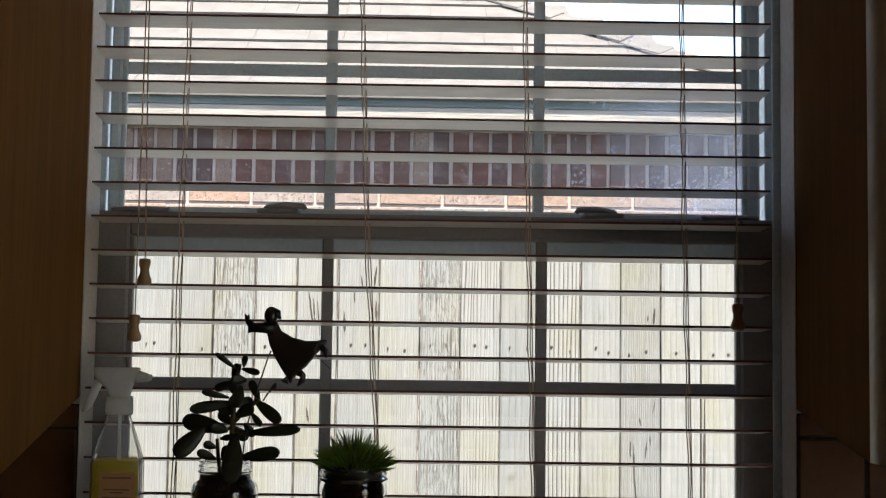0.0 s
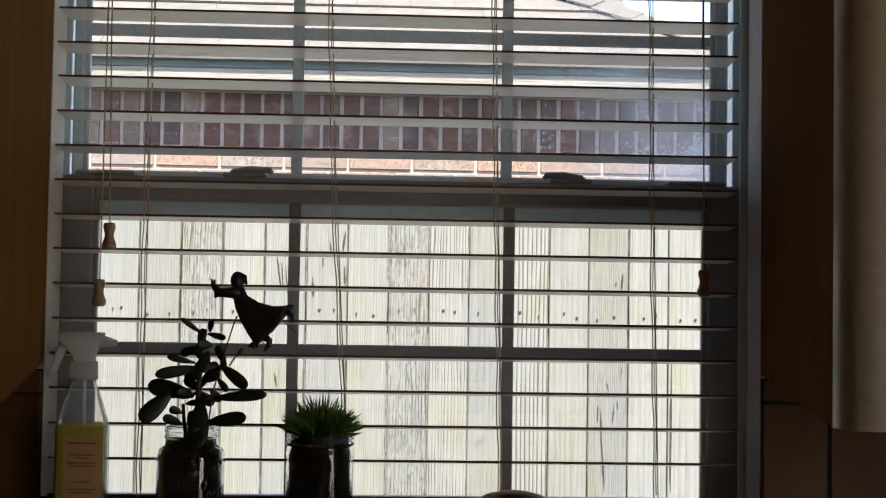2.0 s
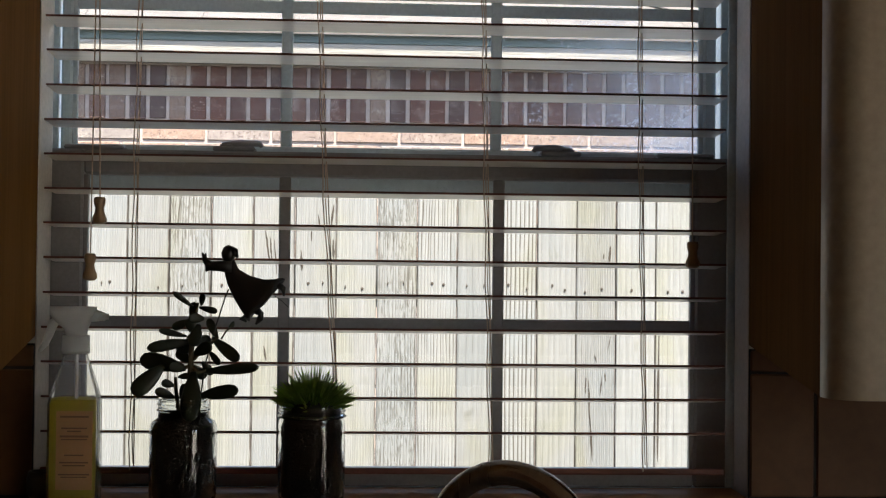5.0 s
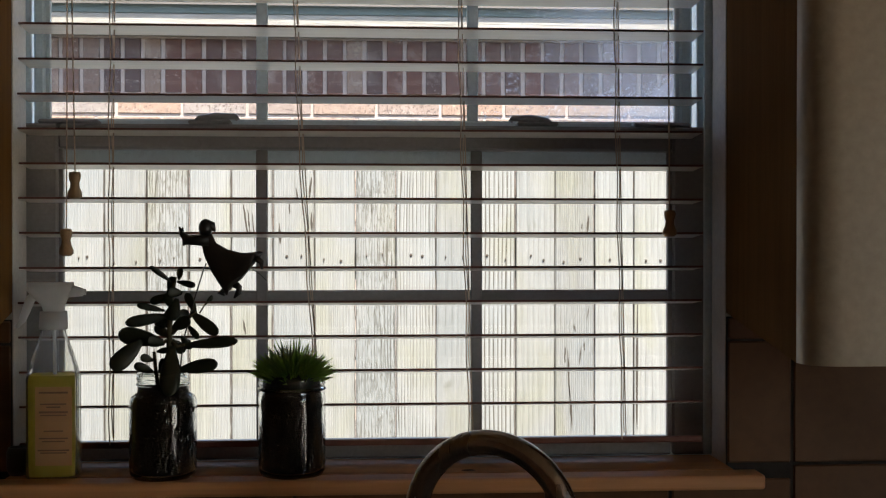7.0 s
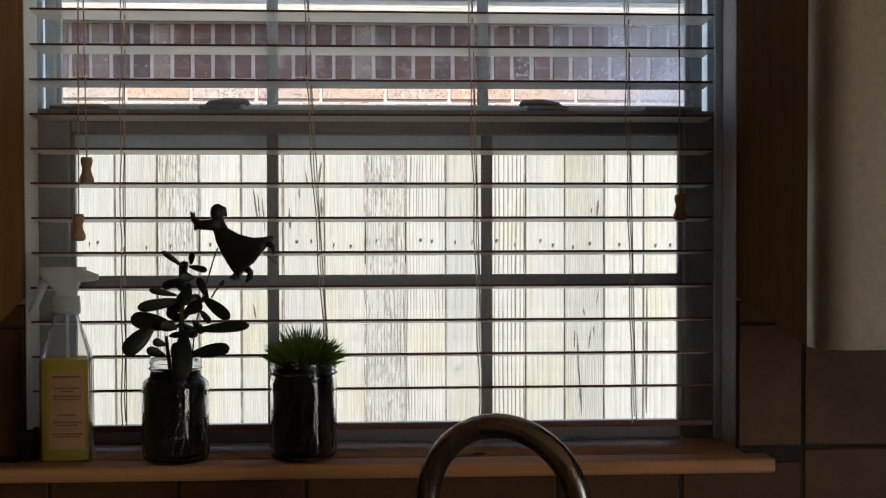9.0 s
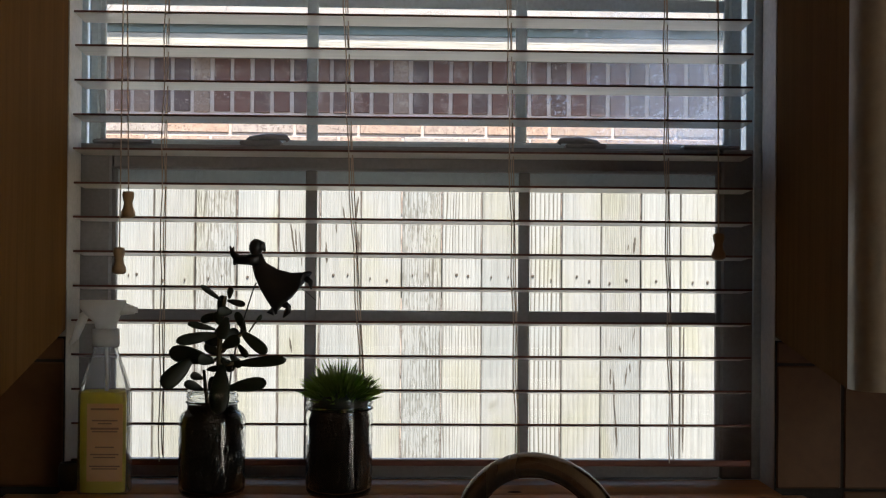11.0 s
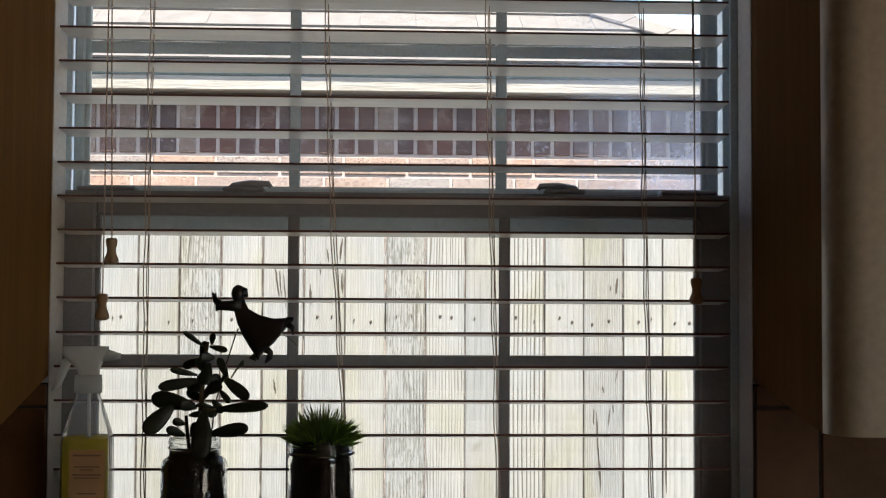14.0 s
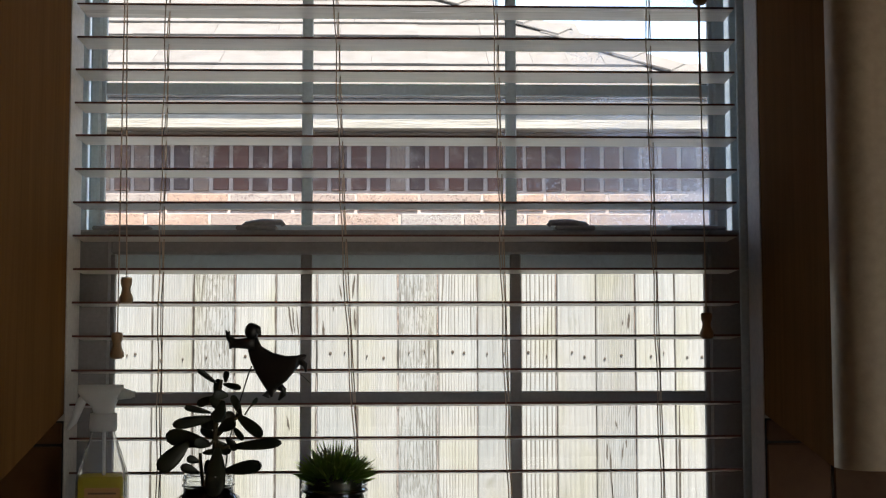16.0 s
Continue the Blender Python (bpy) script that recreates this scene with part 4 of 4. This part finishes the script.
up_v = [bm.verts.new(Vector(p) + Vector((0, 0, -0.008))) for p in P]
dn_v = [bm.verts.new(Vector(p) + Vector((0, 0, -0.03))) for p in P]
for f in ((0, 1, 2, 3), (1, 4, 2), (3, 2, 4, 5)):
    bm.faces.new([up_v[k] for k in f])
    bm.faces.new([dn_v[k] for k in reversed(f)])
for a, b in ((0, 1), (1, 4), (4, 5), (5, 3), (3, 0)):
    bm.faces.new((up_v[b], up_v[a], dn_v[a], dn_v[b]))
roof = part("roof", bm, M_SHINGLE, house, "pale sun bleached shingle roof")
tilt = math.atan(SL)
CD = 0.146
tabs = {}


def tab_mesh(w):
    """One laminated shingle tab, thicker at its lower edge."""
    if w not in tabs:
        bm = box(0.0006, w - 0.0006, 0, 0.22, -0.004, 0.0035)
        for v in bm.verts:
            if v.co.y > 0.1:
                v.co.z -= 0.012
            elif v.co.z < 0.0:
                v.co.x += 0.001
        tabs[w] = mesh_of(bm, M_SHINGLE, "shingle")
    return tabs[w]


rest = []
count = 0
for j in range(28):
    y = EY - 0.006 + CD * j
    x = -8.1 + 0.13 * (j % 3)
    limit = CX - CD * j - 0.05
    while x < limit:
        w = rng.choice((0.13, 0.16, 0.20, 0.22, 0.24, 0.30))
        if x + w > limit + 0.10:
            w = 0.09
        lift = rng.uniform(0.0, 0.0016)
        if -1.6 < x < limit and j < 13 and count < 290:
            o = new("shingle", tab_mesh(w))
            o.parent = roof
            o.matrix_basis = Matrix.Translation((x, y, EZ + SL * (y - EY) + lift)) @ Matrix.Rotation(tilt, 4, "X")
            count += 1
        else:
            rest.append((x, y, w, lift))
        x += w
verts, faces = [], []
for x, y, w, lift in rest:
    m = Matrix.Translation((x, y, EZ + SL * (y - EY) + lift)) @ Matrix.Rotation(tilt, 4, "X")
    k = len(verts)
    verts += [m @ Vector(p) for p in ((0.002, 0, 0), (w - 0.002, 0, 0), (w - 0.002, 0, 0.01), (0.002, 0, 0.01), (0.002, 0.22, -0.002), (w - 0.002, 0.22, -0.002))]
    faces += [(k, k + 1, k + 2, k + 3), (k + 3, k + 2, k + 5, k + 4)]
me = bpy.data.meshes.new("far_shingles")
me.from_pydata(verts, [], faces)
me.materials.append(M_SHINGLE)
far = new("far_shingles", me)
far.parent = roof
tagged(far, kind="stuff")
# ridge caps along the hip, each bent over it
hip = Vector((-1, 1, SL)).normalized()
left = (Vector((-1, 0, 0)) - hip * Vector((-1, 0, 0)).dot(hip)).normalized()
right = (Vector((0, 1, 0)) - hip * Vector((0, 1, 0)).dot(hip)).normalized()
bm = bmesh.new()
capw, capl = 0.075, 0.27
pv = []
for s, lift in ((0.0, 0.008), (capl, -0.002)):
    c = hip * s + Vector((0, 0, lift))
    pv.append([c + left * capw, c + Vector((0, 0, 0.008)), c + right * capw])
lo = [[bm.verts.new(p) for p in r] for r in pv]
hi = [[bm.verts.new(p + Vector((0, 0, 0.005))) for p in r] for r in pv]
for k in range(2):
    bm.faces.new((hi[0][k], hi[0][k + 1], hi[1][k + 1], hi[1][k]))
    bm.faces.new((lo[0][k], lo[1][k], lo[1][k + 1], lo[0][k + 1]))
    bm.faces.new((hi[0][k], lo[0][k], lo[0][k + 1], hi[0][k + 1]))
for k in (0, 2):
    bm.faces.new((hi[0][k], hi[1][k], lo[1][k], lo[0][k]))
bmesh.ops.recalc_face_normals(bm, faces=bm.faces)
cap_mesh = mesh_of(bm, M_SHINGLE, "ridge_cap")
for i in range(34):
    o = new("ridge_cap", cap_mesh)
    o.parent = roof
    o.location = Vector((CX, EY, EZ + 0.004)) + hip * (0.185 * i) + Vector((rng.uniform(-0.006, 0.006), 0, rng.uniform(0, 0.004)))

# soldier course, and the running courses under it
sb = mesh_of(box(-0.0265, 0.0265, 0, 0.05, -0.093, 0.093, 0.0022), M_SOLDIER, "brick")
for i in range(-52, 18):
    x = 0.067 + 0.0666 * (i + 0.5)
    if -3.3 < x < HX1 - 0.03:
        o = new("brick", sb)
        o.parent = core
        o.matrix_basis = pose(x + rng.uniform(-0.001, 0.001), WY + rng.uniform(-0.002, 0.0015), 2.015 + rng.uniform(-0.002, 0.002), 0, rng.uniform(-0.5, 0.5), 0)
rb = mesh_of(box(-0.1023, 0.1023, 0, 0.05, -0.0287, 0.0287, 0.0022), M_BRICK, "brick")
low_rest = []
for r in range(32):
    zc = 1.9105 - 0.0287 - 0.0675 * r
    off = 0.04 if r % 2 == 0 else -0.026
    for i in range(-38, 6):
        x = off + 0.2146 * (i + 0.5)
        if x > HX1 - 0.09 or x < -7.9:
            continue
        if r < 8 and x > -3.4:
            o = new("brick", rb)
            o.parent = core
            o.matrix_basis = pose(x, WY + rng.uniform(-0.002, 0.0015), zc, 0, rng.uniform(-0.25, 0.25), 0)
        else:
            low_rest.append((x, zc))
for x, zc in [(-3.4 - 0.0666 * k, 2.015) for k in range(60)]:
    low_rest.append((x, zc))
verts, faces = [], []
for x, zc in low_rest:
    w, h = (0.0283, 0.093) if zc > 1.95 else (0.1023, 0.0287)
    k = len(verts)
    verts += [(x - w, WY, zc - h), (x + w, WY, zc - h), (x + w, WY, zc + h), (x - w, WY, zc + h), (x - w, WY + 0.01, zc - h), (x + w, WY + 0.01, zc - h), (x + w, WY + 0.01, zc + h), (x - w, WY + 0.01, zc + h)]
    faces += [(k, k + 1, k + 2, k + 3), (k, k + 4, k + 5, k + 1), (k + 3, k + 2, k + 6, k + 7), (k, k + 3, k + 7, k + 4), (k + 1, k + 5, k + 6, k + 2)]
me = bpy.data.meshes.new("far_bricks")
me.from_pydata(verts, [], faces)
me.materials.append(M_BRICK)
far = new("far_bricks", me)
far.parent = core
tagged(far, kind="stuff")
